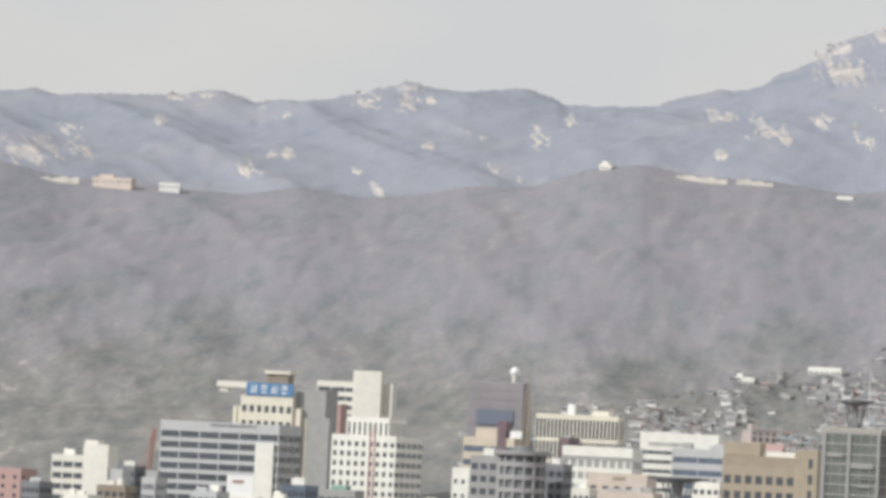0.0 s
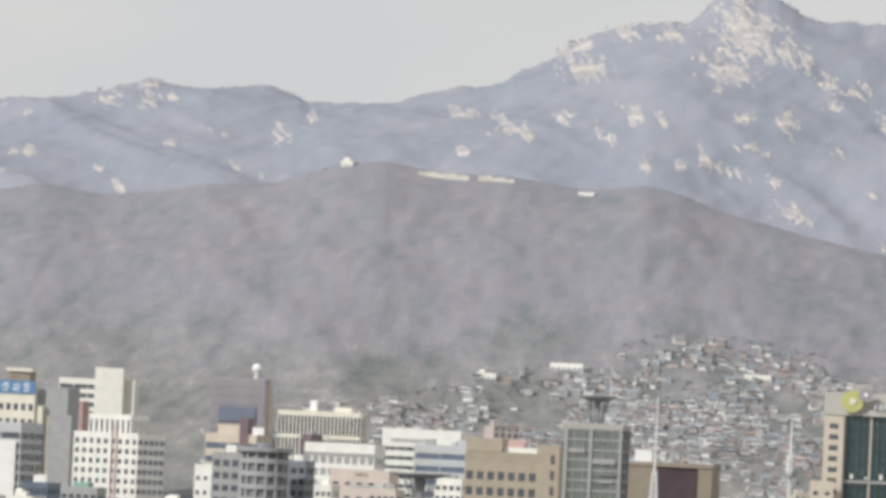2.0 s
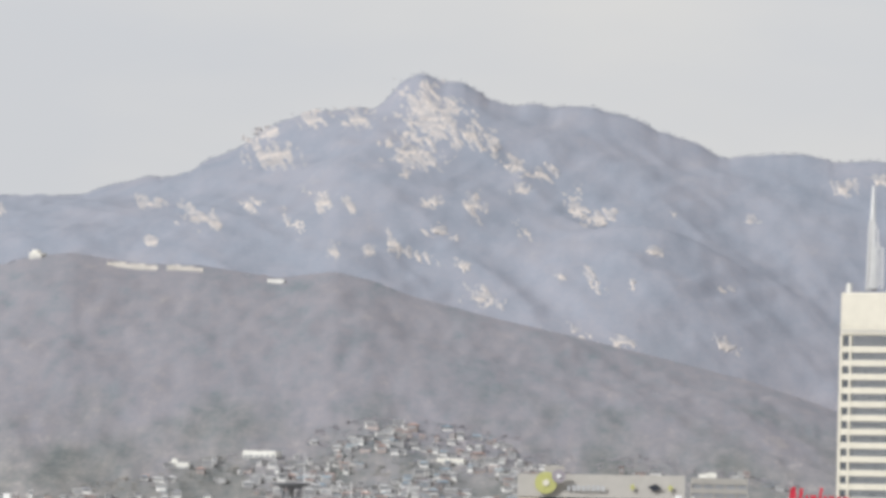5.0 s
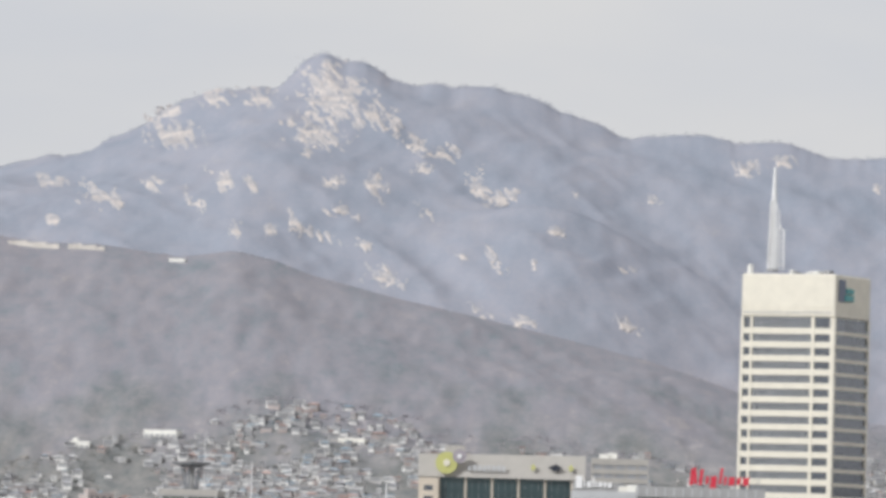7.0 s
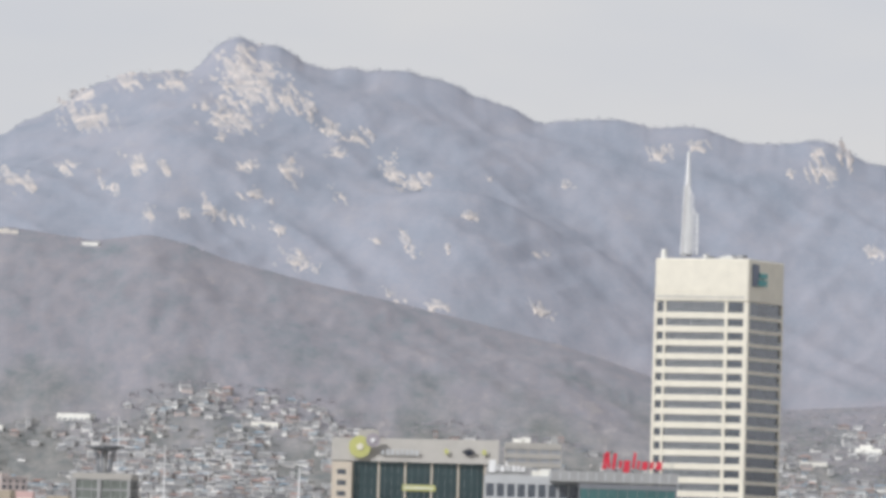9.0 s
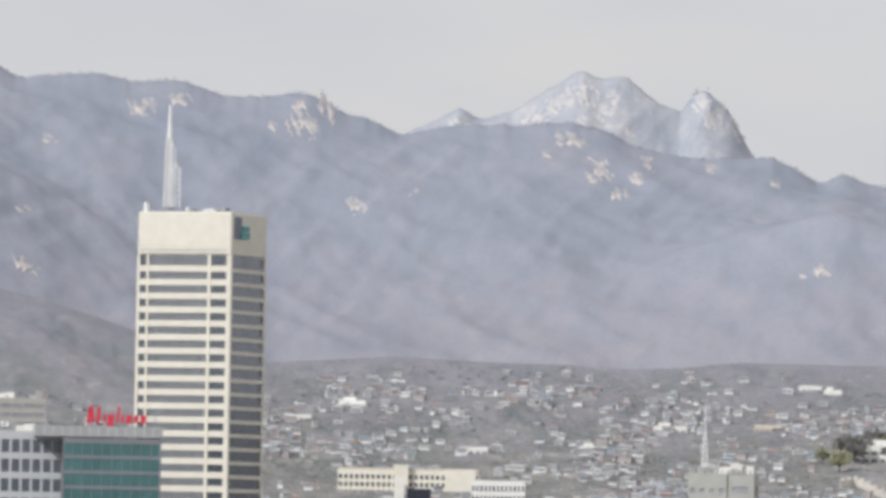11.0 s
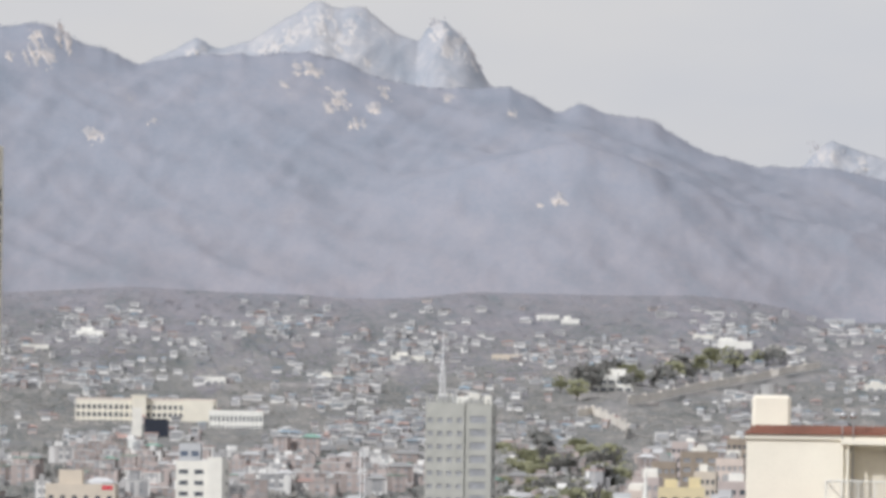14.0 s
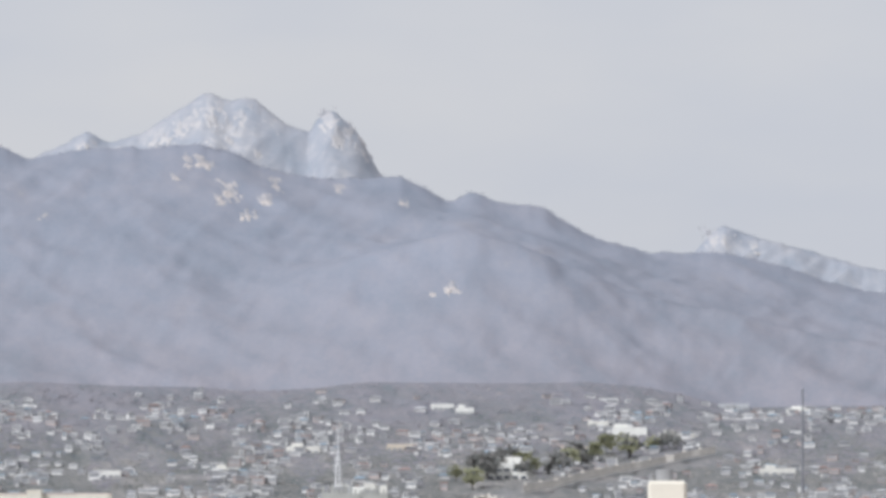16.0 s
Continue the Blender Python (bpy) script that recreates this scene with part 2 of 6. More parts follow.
GRANITE = blended("haze_tinted_pale_granite", ((0.0, (0.335, 0.345, 0.385)), (0.35, (0.42, 0.405, 0.415)), (0.7, (0.51, 0.475, 0.46)), (1.0, (0.63, 0.57, 0.525))), 0.07, 0.3, bump=0.3, bump_size=0.6, patch_scale=0.02, even=0.11)
GREENWOODS = blended("fresh_green_foliage", ((0.0, (0.32, 0.335, 0.245)), (0.5, (0.43, 0.43, 0.29)), (1.0, (0.56, 0.55, 0.35))), 0.1, 0.8, island=0.4, bump=0.0, airy=0.5)


# ---- plan: bearings and elevations in degrees from the lookout, distances in metres ----
def place(bearing, elevation, d):
    b = math.radians(bearing)
    return Vector((d * math.sin(b), d * math.cos(b), EYE.z + d * math.tan(math.radians(elevation))))


RNG = np.random.RandomState(7)
LATTICE = RNG.rand(256, 256)


def value_noise(x, y):
    xi, yi = np.floor(x).astype(int), np.floor(y).astype(int)
    fx, fy = x - xi, y - yi
    fx, fy = fx * fx * (3 - 2 * fx), fy * fy * (3 - 2 * fy)
    a, b = LATTICE[xi % 256, yi % 256], LATTICE[(xi + 1) % 256, yi % 256]
    c, e = LATTICE[xi % 256, (yi + 1) % 256], LATTICE[(xi + 1) % 256, (yi + 1) % 256]
    return (a * (1 - fx) + b * fx) * (1 - fy) + (c * (1 - fx) + e * fx) * fy


def fractal(x, y, octaves=4, ridged=False):
    x, y = np.asarray(x, float), np.asarray(y, float)
    total, amp, norm = 0.0, 1.0, 0.0
    for i in range(octaves):
        v = value_noise(x * 2 ** i + 17.3 * i, y * 2 ** i + 5.1 * i)
        total = total + amp * ((1 - np.abs(2 * v - 1)) * 2 - 1 if ridged else 2 * v - 1)
        norm += amp
        amp *= 0.5
    return total / norm


# crests: (bearing, elevation) of the summits and saddles
WEST_RANGE = [(-10.57, 2.77), (-10.32, 2.81), (-10.11, 2.76), (-9.77, 2.80), (-9.31, 2.80), (-8.95, 2.86), (-8.67, 2.79), (-8.21, 2.82),
              (-7.88, 2.89), (-7.52, 3.0), (-7.2, 2.94), (-6.62, 2.99), (-6.36, 2.88), (-6.1, 2.87), (-5.68, 2.91), (-5.23, 3.05), (-4.98, 3.05)]
GRANITE_PEAK = [(-4.74, 3.2), (-4.43, 3.33), (-4.33, 3.44), (-4.0, 3.58), (-3.74, 3.58), (-3.49, 3.61), (-3.31, 3.85), (-3.16, 3.89),
                (-3.03, 3.82), (-2.9, 3.84), (-2.69, 3.70), (-2.48, 3.64), (-2.34, 3.68), (-2.22, 3.65), (-1.93, 3.66), (-1.59, 3.58), (-1.37, 3.47),
                (-1.12, 3.41), (-0.9, 3.28), (-0.74, 3.33), (-0.23, 3.34), (-0.1, 3.28), (0.3, 3.305), (0.6, 3.19), (0.95, 3.20), (1.1, 3.245)]
EAST_RANGE = [(1.29, 3.21), (1.5, 3.09), (1.67, 3.06), (1.95, 2.92), (2.14, 2.96), (2.47, 3.02), (2.85, 3.01), (3.15, 3.04), (3.45, 2.99),
              (3.62, 2.88), (4.1, 2.78), (4.55, 2.80), (4.75, 2.8), (5.07, 2.6), (5.24, 2.69), (5.47, 2.61), (5.79, 2.57), (6.11, 2.35),
              (6.57, 2.23), (6.9, 2.24), (7.16, 2.23), (7.58, 2.13), (7.87, 2.01), (8.4, 1.9)]
WHITE_PEAKS = [(1.7, 2.6), (1.97, 2.92), (2.22, 3.03), (2.37, 3.12), (2.5, 3.05), (2.69, 3.07), (2.98, 3.24), (3.27, 3.42), (3.4, 3.36), (3.61, 3.36),
               (3.82, 3.2), (4.03, 3.10), (4.06, 3.2), (4.2, 3.29), (4.41, 3.08), (4.55, 2.8), (4.9, 2.5), (6.6, 2.0), (6.85, 2.2), (7.1, 2.43), (7.37, 2.34), (7.87, 2.2), (8.4, 2.05)]
NEAR_HILL = [(-10.54, 2.25), (-10.12, 2.16), (-9.7, 2.14), (-9.15, 2.11), (-8.72, 2.09), (-8.31, 2.17), (-7.84, 2.11), (-7.42, 2.15), (-7.08, 2.23),
             (-6.54, 2.26), (-6.12, 2.41), (-5.77, 2.46), (-5.28, 2.39), (-4.81, 2.39), (-4.22, 2.31), (-3.8, 2.37), (-3.52, 2.31), (-3.22, 2.2),
             (-2.6, 2.05), (-1.96, 1.92), (-1.33, 1.78), (-0.69, 1.63), (-0.27, 1.5), (0.3, 1.3), (1.0, 1.2), (1.92, 1.26), (2.55, 1.23),
             (3.18, 1.22), (3.6, 1.19), (4.03, 1.21), (4.45, 1.26), (5.5, 1.25), (6.12, 1.26), (6.54, 1.22), (6.75, 1.18), (7.17, 1.07), (7.9, 1.08)]


def crest(points, az, rough, floor, k=11):
    a, e = np.array([p[0] for p in points]), np.array([p[1] for p in points])
    dense = np.linspace(a[0] - 1, a[-1] + 1, 2000)
    v = np.interp(dense, a, e)
    v = np.convolve(np.pad(v, k // 2, mode="edge"), np.ones(k) / k, "valid")
    v = np.interp(az, dense, v)
    away = np.clip((np.maximum(a[0] - az, az - a[-1]) - 0.5) / 14, 0, 1)
    v = v + rough * fractal(az * 9.0, az * 0 + 3.7, 5)
    return v * (1 - away) + floor * away


def smooth(a, b, x):
    t = np.clip((x - a) / (b - a), 0, 1)
    return t * t * (3 - 2 * t)


def softmax(a, b):
    return (a + b + np.sqrt((a - b) ** 2 + 0.04)) / 2 - 0.04


ROWS = (1800.0, 2300.0, 2850.0, 3100.0, 3400.0, 3700.0, 3980.0, 4140.0, 4380.0, 4440.0, 4600.0, 4660.0, 4740.0, 4830.0, 4900.0, 4960.0)
# wooded spur that stands before the granite peak, and another before the eastern ridge
SPURS = [(-3.3, 1.9), (-2.8, 2.2), (-2.4, 2.5), (-2.1, 2.66), (-1.75, 2.77), (-1.5, 2.82), (-1.2, 2.73), (-0.9, 2.55), (-0.5, 2.28), (0.0, 1.97), (0.6, 1.65), (2.2, 1.4), (3.4, 1.7), (4.2, 2.1), (4.9, 2.28), (5.2, 2.33), (5.8, 2.2), (6.5, 1.85), (7.2, 1.7), (7.9, 1.5)]


def relief(az, d):
    """Height of the ground at bearing az and distance d (arrays)."""
    az, d = np.broadcast_arrays(np.asarray(az, float), np.asarray(d, float))
    west = 1 - smooth(-0.8, 1.2, az)
    hill = crest(NEAR_HILL, az, 0.0, 0.4)
    range_ = WEST_RANGE + GRANITE_PEAK + EAST_RANGE
    body = crest(range_, az, 0.0, 0.8, 121)
    rng_ = crest(range_, az, 0.0, 0.8) + 0.022 * fractal(az * 9.0, az * 0 + 3.7, 5)
    far = np.where(az < 1.6, rng_ - 0.8, crest(WHITE_PEAKS, az, 0.03, 0.5))
    spur = crest(SPURS, az, 0.006, 0.3, 41)
    lift = lambda w, e: west * w + (1 - west) * e
    foot = np.maximum(hill + 0.12, 0.35 * body + 0.65 * hill)
    mid = np.maximum(hill + 0.15, 0.52 * body + 0.48 * hill)
    wanted = [lift(-1.45, -1.40) + 0 * az, lift(-1.05, -0.72) + 0 * az, lift(-0.62, -0.12) + 0 * az, lift(-0.10, 0.20) + 0 * az,
              lift(0.55, 0.52) + 0 * az, lift(0.55 + 0.6 * (hill - 0.55), 0.93), hill, hill - 0.45,
              softmax(foot, spur), softmax(mid, spur - 0.06), np.minimum(0.86 * body + 0.14 * hill, rng_ - 0.07), rng_, np.minimum(rng_, far) - 0.5, far, far - 0.6, far - 1.4]
    el = np.array(wanted[0])
    for i in range(len(ROWS) - 1):
        t = np.clip((d - ROWS[i]) / (ROWS[i + 1] - ROWS[i]), 0, 1)
        el = np.where(d > ROWS[i], wanted[i] + (wanted[i + 1] - wanted[i]) * t, el)
    z = EYE.z + d * np.tan(np.radians(el))
    near = np.interp(d, (0, 120, 500, 1100, 1800), (48.4, 44, 18, 3, EYE.z + 1800 * math.tan(math.radians(-1.42))))
    z = np.where(d < 1800, near, z)
    x, y = d * np.sin(np.radians(az)), d * np.cos(np.radians(az))
    on_hill = smooth(3000, 3300, d) * (1 - smooth(3900, 3985, d))
    on_range = smooth(4150, 4260, d) * (1 - smooth(4590, 4656, d))
    west_hill = on_hill * (1 - smooth(-1.0, 0.6, az))
    z = z + on_hill * (7 * fractal(x / 160, y / 160, 4) + 1.1 * fractal(x / 8, y / 34, 2)) + west_hill * 6 * fractal(x / 120 + y / 400, y / 500 + 3, 3, True)
    z = z + on_range * (7 * fractal(x / 110 + 9 + y / 200, y / 260, 3, True) + 2.0 * fractal(x / 34 - y / 90, y / 90 + 4, 3, True) + 0.9 * fractal(x / 9, y / 14, 2))
    z = z + smooth(4742, 4770, d) * (1 - smooth(4822, 4832, d)) * (4.5 * fractal(x / 20 - y / 30, y / 60, 4, True) + 1.5 * fractal(x / 7 - y / 12, y / 24, 3, True))
    return z


def ground_at(bearing, d):
    return float(relief(np.array([bearing]), np.array([d]))[0])


COLUMNS = np.arange(-10.8, 8.6, 0.025)


@functools.lru_cache(maxsize=None)
def seen_grid(lo, hi):
    """Elevations at which the ground between lo and hi is seen, running up along each bearing."""
    ds = np.arange(lo, hi + 1, 6.0)
    z = relief(COLUMNS[:, None], ds[None, :])
    return ds, np.maximum.accumulate(np.degrees(np.arctan((z - EYE.z) / ds)), axis=1)


def distance_for(az, el, lo, hi):
    """Distance at which the ground between lo and hi is seen at elevation el (arrays of equal size)."""
    ds, grid = seen_grid(lo, hi)
    az, el = np.asarray(az, float).ravel(), np.asarray(el, float).ravel()
    out = np.empty(len(az))
    for s in range(0, len(az), 4000):
        p = np.clip((az[s:s + 4000] - COLUMNS[0]) / 0.025, 0, len(COLUMNS) - 1.001)
        i, f = p.astype(int), (p % 1)[:, None]
        e = grid[i] * (1 - f) + grid[i + 1] * f
        idx = np.clip((e < el[s:s + 4000, None]).sum(1), 1, len(ds) - 1)
        r = np.arange(len(i))
        e0, e1 = e[r, idx - 1], e[r, idx]
        t = np.clip((el[s:s + 4000] - e0) / np.maximum(e1 - e0, 1e-6), 0, 1)
        out[s:s + 4000] = ds[idx - 1] + t * (ds[idx] - ds[idx - 1])
    return out


def mesh_from(name, verts, faces, mats, index=None, flat=True):
    me = bpy.data.meshes.new(name)
    me.from_pydata(verts if isinstance(verts, list) else verts.tolist(), [], faces if isinstance(faces, list) else faces.tolist())
    for m in (mats if isinstance(mats, (list, tuple)) else [mats]):
        me.materials.append(m)
    if index is not None:
        me.polygons.foreach_set("material_index", np.asarray(index, dtype=np.int32))
    if not flat:
        me.polygons.foreach_set("use_smooth", np.ones(len(me.polygons), dtype=bool))
    me.update()
    return me


# ---- ground, hill and mountains: one relief, cut into its parts ----
AZ = np.concatenate([np.arange(-180, -12, 4.0), np.arange(-12, -10.8, 0.2), np.arange(-10.8, 8.6, 0.025), np.arange(8.6, 12, 0.2), np.arange(12, 180, 4.0)])


def sheet(name, d_rows, mat, label, category):
    a, d = np.meshgrid(AZ, d_rows)
    z = relief(a, d)
    b = np.radians(a)
    verts = np.stack([d * np.sin(b), d * np.cos(b), z], -1).reshape(-1, 3)
    nc, nr = len(AZ), len(d_rows)
    r, c = np.meshgrid(np.arange(nr - 1), np.arange(nc), indexing="ij")
    c2 = (c + 1) % nc
    faces = np.stack([r * nc + c, r * nc + c2, (r + 1) * nc + c2, (r + 1) * nc + c], -1).reshape(-1, 4)
    ob = new(name, mesh_from(name, verts, faces, mat, flat=False))
    return tagged(ob, label, category, kind="structure")


sheet("ground", np.concatenate([[-0.5, 3.0, 40, 120], np.arange(250, 1800, 150), np.arange(1800, 3001, 40)]), CITYGROUND, "grey built-up city ground rising gently towards the hills", "ground")
# hill, range and summits wear their haze as surface colour
sheet("hill", np.arange(3000, 4141, 10.0), HILLGROUND, "wooded hillside above the town, bare spring colours tinted with haze", "hill")
sheet("mountain", np.arange(4140, 4741, 6.0), MOUNTAIN, "mountain range with bare woods and granite, coloured mauve for haze", "mountain")
sheet("mountain_peaks", np.concatenate([np.arange(4740, 4836, 3.0), np.arange(4840, 4961, 12.0), [5200, 9000, 30000]]), FARROCK, "bare granite summits far behind the range, coloured pale for haze", "mountain")


def part(name, bm, mat, parent, label=""):
    me = bpy.data.meshes.new(name)
    bm.to_mesh(me)
    bm.free()
    me.materials.append(mat)
    ob = new(name, me)
    ob.parent = parent
    return tagged(ob, label) if label else ob


def thing(name, m, label, category, group=""):
    ob = new(name)
    ob.empty_display_size = 1
    ob.matrix_world = m
    return tagged(ob, label, category, group)


def box(x0, x1, y0, y1, z0, z1, bm=None, bevel=0.0):
    bm = bm or bmesh.new()
    v = bmesh.ops.create_cube(bm, size=1)["verts"]
    for q in v:
        q.co = Vector((x0 + (q.co.x + 0.5) * (x1 - x0), y0 + (q.co.y + 0.5) * (y1 - y0), z0 + (q.co.z + 0.5) * (z1 - z0)))
    if bevel:
        es = list({e for q in v for e in q.link_edges})
        bmesh.ops.bevel(bm, geom=es, offset=bevel, segments=1, affect="EDGES")
    return bm


def tube(x, y, z0, z1, r0, r1, n=12, bm=None):
    bm = bm or bmesh.new()
    bmesh.ops.create_cone(bm, cap_ends=True, segments=n, radius1=r0, radius2=r1, depth=z1 - z0, matrix=Matrix.Translation((x, y, (z0 + z1) / 2)))
    return bm


def rod(a, b, r, n=6, bm=None):
    bm = bm or bmesh.new()
    a, b = Vector(a), Vector(b)
    m = Matrix.Translation((a + b) / 2) @ (b - a).to_track_quat("Z", "Y").to_matrix().to_4x4()
    bmesh.ops.create_cone(bm, cap_ends=True, segments=n, radius1=r, radius2=r, depth=(b - a).length, matrix=m)
    return bm


# ---- buildings of the city ----
class Block:
    """A building with its own axes: x along the front, y into the depth, z up from the ground."""

    def __init__(self, name, label, az0, az1, top, d, turn=14.0, depth=18.0, category="building", group=""):
        self.turn, self.d, self.depth = turn, d, depth
        self.w = d * math.radians(az1 - az0) / math.cos(math.radians(turn))
        foot = place(az0, 0, d)
        foot.z = ground_at(az0, d) - 1.0
        self.h = place(az0, top, d).z - foot.z
        self.foot = foot
        self.az0 = az0
        self.ob = thing(name, Matrix.Translation(foot) @ pose(0, 0, 0, 0, 0, -turn), label, category, group)

    def zel(self, el):
        return EYE.z + self.d * math.tan(math.radians(el)) - self.foot.z

    def xaz(self, az):
        return self.d * math.radians(az - self.az0) / math.cos(math.radians(self.turn))

    def add(self, name, mat, x0, x1, y0, y1, z0, z1, label="", bevel=0.0, parent=None):
        return part(name, box(x0, x1, y0, y1, z0, z1, bevel=bevel), mat, parent or self.ob, label)

    def facade(self, wall, glass, floor=3.8, bays=8, band=0.45, pier=0.3, x0=0.0, x1=None, y0=0.0, y1=None, z0=0.0, z1=None, side_bays=None, roof=True, cap=0.6, proud=0.25, side_pier=None):
        """A glazed core with a wall band round every floor and piers between the windows: the windows lie back between them."""
        x1 = self.w if x1 is None else x1
        y1 = self.depth if y1 is None else y1
        z1 = self.h if z1 is None else z1
        self.add("glazing", glass, x0 + proud, x1 - proud, y0 + proud, y1 - proud, z0, z1 - 0.3)
        n = max(1, int(round((z1 - z0 - cap) / floor)))
        fh = (z1 - z0 - cap) / n
        for i in range(n):
            zt = z1 - cap - i * fh
            self.add("spandrel", wall, x0, x1, y0, y1, zt - fh * band, zt + (cap if i == 0 else 0))
        p = pier * (x1 - x0) / max(bays, 1)
        if bays:
            for i in range(bays + 1):
                xc = x0 + (x1 - x0) * i / bays
                xa, xb = max(x0 - 0.004, xc - p / 2), min(x1 + 0.004, xc + p / 2)
                self.add("pier", wall, xa, xb, y0 - 0.004, y0 + 0.5, z0, z1 - 0.1)
        sb = side_bays if side_bays is not None else max(1, int(bays * (y1 - y0) / max(x1 - x0, 1)))
        if sb:
            q = (side_pier or pier) * (y1 - y0) / sb
            for i in range(sb + 1):
                yc = y0 + (y1 - y0) * i / sb
                for xs, xe in ((x1 - 0.5, x1 + 0.004), (x0 - 0.004, x0 + 0.5)):
                    self.add("pier", wall, xs, xe, max(y0 + 0.51, yc - q / 2), min(y1, yc + q / 2), z0, z1 - 0.1)
        if roof:
            self.add("roof", ROOFGREY, x0 + 0.3, x1 - 0.3, y0 + 0.3, y1 - 0.3, z1 - 0.3, z1 - 0.2)
        return self

    def bars(self, mat, x0, x1, z0, z1, n, y=-0.2, name="sign_bar", seed=1):
        """Writing too small to read, as plain bars."""
        rr = random.Random(seed)
        step = (x1 - x0) / n
        for i in range(n):
            a = x0 + i * step
            self.add(name, mat, a + 0.12 * step, a + (0.7 + 0.2 * rr.random()) * step, y - 0.15, y, z0, z1 - (z1 - z0) * 0.15 * rr.random())


def rooftop_clutter(b, count, seed, x0=0.0, x1=None, z=None):
    """Plant rooms, tanks and hoods on a roof."""
    rr = random.Random(seed)
    x1 = b.w if x1 is None else x1
    z = b.h if z is None else z
    for i in range(count):
        w, h = rr.uniform(1.5, 4.5), rr.uniform(0.8, 2.6)
        x = rr.uniform(x0 + 0.5, max(x0 + 0.6, x1 - w - 0.5))
        y = rr.uniform(2, max(2.2, b.depth - 6))
        b.add("plant_box", rr.choice((WHITE, GREY, PALEGREY, OFFWHITE)), x, x + w, y, y + rr.uniform(1.5, 3), z - 0.25, z + h)


def lattice_mast(name, label, az, el0, el1, d, width, mat, sections=8, antenna=0.3, taper=0.72):
    """A tapering lattice mast: four legs, rungs and braces, with a slim antenna on top."""
    foot = place(az, el0, d)
    top = place(az, el1, d)
    h = top.z - foot.z
    ob = thing(name, Matrix.Translation(foot), label, "mast")
    hl = h * (1 - antenna)
    w = lambda z: width * (1 - taper * z / hl)
    for sx, sy in ((-1, -1), (1, -1), (1, 1), (-1, 1)):
        part("leg", rod((sx * width / 2, sy * width / 2, 0), (sx * w(hl) / 2, sy * w(hl) / 2, hl), width * 0.095), mat, ob)
    for i in range(sections):
        za, zb = hl * i / sections, hl * (i + 1) / sections
        for sx, sy, tx, ty in ((-1, -1, 1, -1), (1, -1, 1, 1), (1, 1, -1, 1), (-1, 1, -1, -1)):
            part("brace", rod((sx * w(za) / 2, sy * w(za) / 2, za), (tx * w(zb) / 2, ty * w(zb) / 2, zb), width * 0.04, 4), mat, ob)
            part("rung", rod((sx * w(zb) / 2, sy * w(zb) / 2, zb), (tx * w(zb) / 2, ty * w(zb) / 2, zb), width * 0.04, 4), mat, ob)
    part("antenna", tube(0, 0, hl, h, width * 0.12, width * 0.05, 8), mat, ob)
    return ob


# twin-faced cream office tower with the white mast
b = Block("office_tower", "tall cream stone office tower with bands of grey windows", -0.02, 0.675, 2.305, 2450, turn=22, depth=31, category="tower")
d_head = b.zel(1.985)
side = b.depth
b.add("glazing", GLASS, 0.5, b.w - 0.5, 0.5, side - 0.5, 0, d_head)
b.add("head", CREAM, 0, b.w, 0, side, d_head, b.h, "plain cream stone head of the tower", bevel=0.4)
b.add("frieze", CREAM, -0.12, b.w + 0.12, -0.12, side + 0.12, d_head + 3.2, d_head + 3.6)
for i in range(28):
    x = 1.0 + (b.w - 2.0) * i / 28
    b.add("dentil", GREY, x, x + 0.45, -0.1, 0.2, d_head + 1.0, d_head + 1.9)
fl = 24.3 * 6.6 / 1568 * math.pi / 180 * 2450
zf = d_head - 3.4
for i in range(int(zf / fl)):
    b.add("spandrel", CREAM, 0, b.w, 0, side, zf - i * fl - fl * 0.45, zf - i * fl)
    # glass laid over part of each spandrel makes the shaded side darker
    b.add("side_window", GLASS, b.w - 0.3, b.w + 0.03, 1.4, side - 1.5, zf - i * fl - fl * 0.2, zf - i * fl + fl * 0.04, "window band widened over the spandrel to darken the shaded face")
for xa, xb in ((-0.05, 0.9), (b.w * 0.10, b.w * 0.125), (b.w * 0.75, b.w * 0.785), (b.w - 1.5, b.w + 0.05)):
    b.add("pier", CREAM, xa, xb, -0.06, 0.8, 0, d_head)
for ya, yb in ((0.81, 1.4), (side - 1.5, side)):
    b.add("pier", CREAM, b.w - 0.7, b.w + 0.06, ya, yb, 0, d_head)
for i in range(1, 24):
    x = b.w * 0.125 + (b.w * 0.625) * i / 24
    b.add("mullion", PALEGREY, x - 0.1, x + 0.1, 0.25, 0.55, 0, d_head)
b.add("roof", ROOFGREY, 0.6, b.w - 0.6, 0.6, side - 0.6, b.h - 0.1, b.h + 0.1)
lg = part("logo_panel", box(b.w - 0.02, b.w + 0.4, 2.5, 8.0, b.h - 8.5, b.h - 1.5), NAVY, b.ob, "navy logo panel on the shaded face")
part("logo_stroke", box(b.w + 0.3, b.w + 0.7, 7.2, 14.5, b.h - 8.2, b.h - 6.2), AQUA, lg, "aqua logo stroke")
part("logo_stroke", box(b.w + 0.3, b.w + 0.7, 8.2, 14.5, b.h - 5.7, b.h - 4.2), AQUA, lg, "aqua logo stroke")
rr = random.Random(4)
for i in range(9):
    x = rr.uniform(12, b.w - 2)
    b.add("plant_box", rr.choice((GREY, WHITE, DARKGREY)), x, x + rr.uniform(0.6, 2), rr.uniform(1, 2.5), rr.uniform(3, 6), b.h, b.h + rr.uniform(0.4, 1.5))
for i in range(13):
    b.add("railing_post", DARKGREY, 1 + i * (b.w - 2) / 12, 1.1 + i * (b.w - 2) / 12, 0.4, 0.5, b.h, b.h + 0.9)
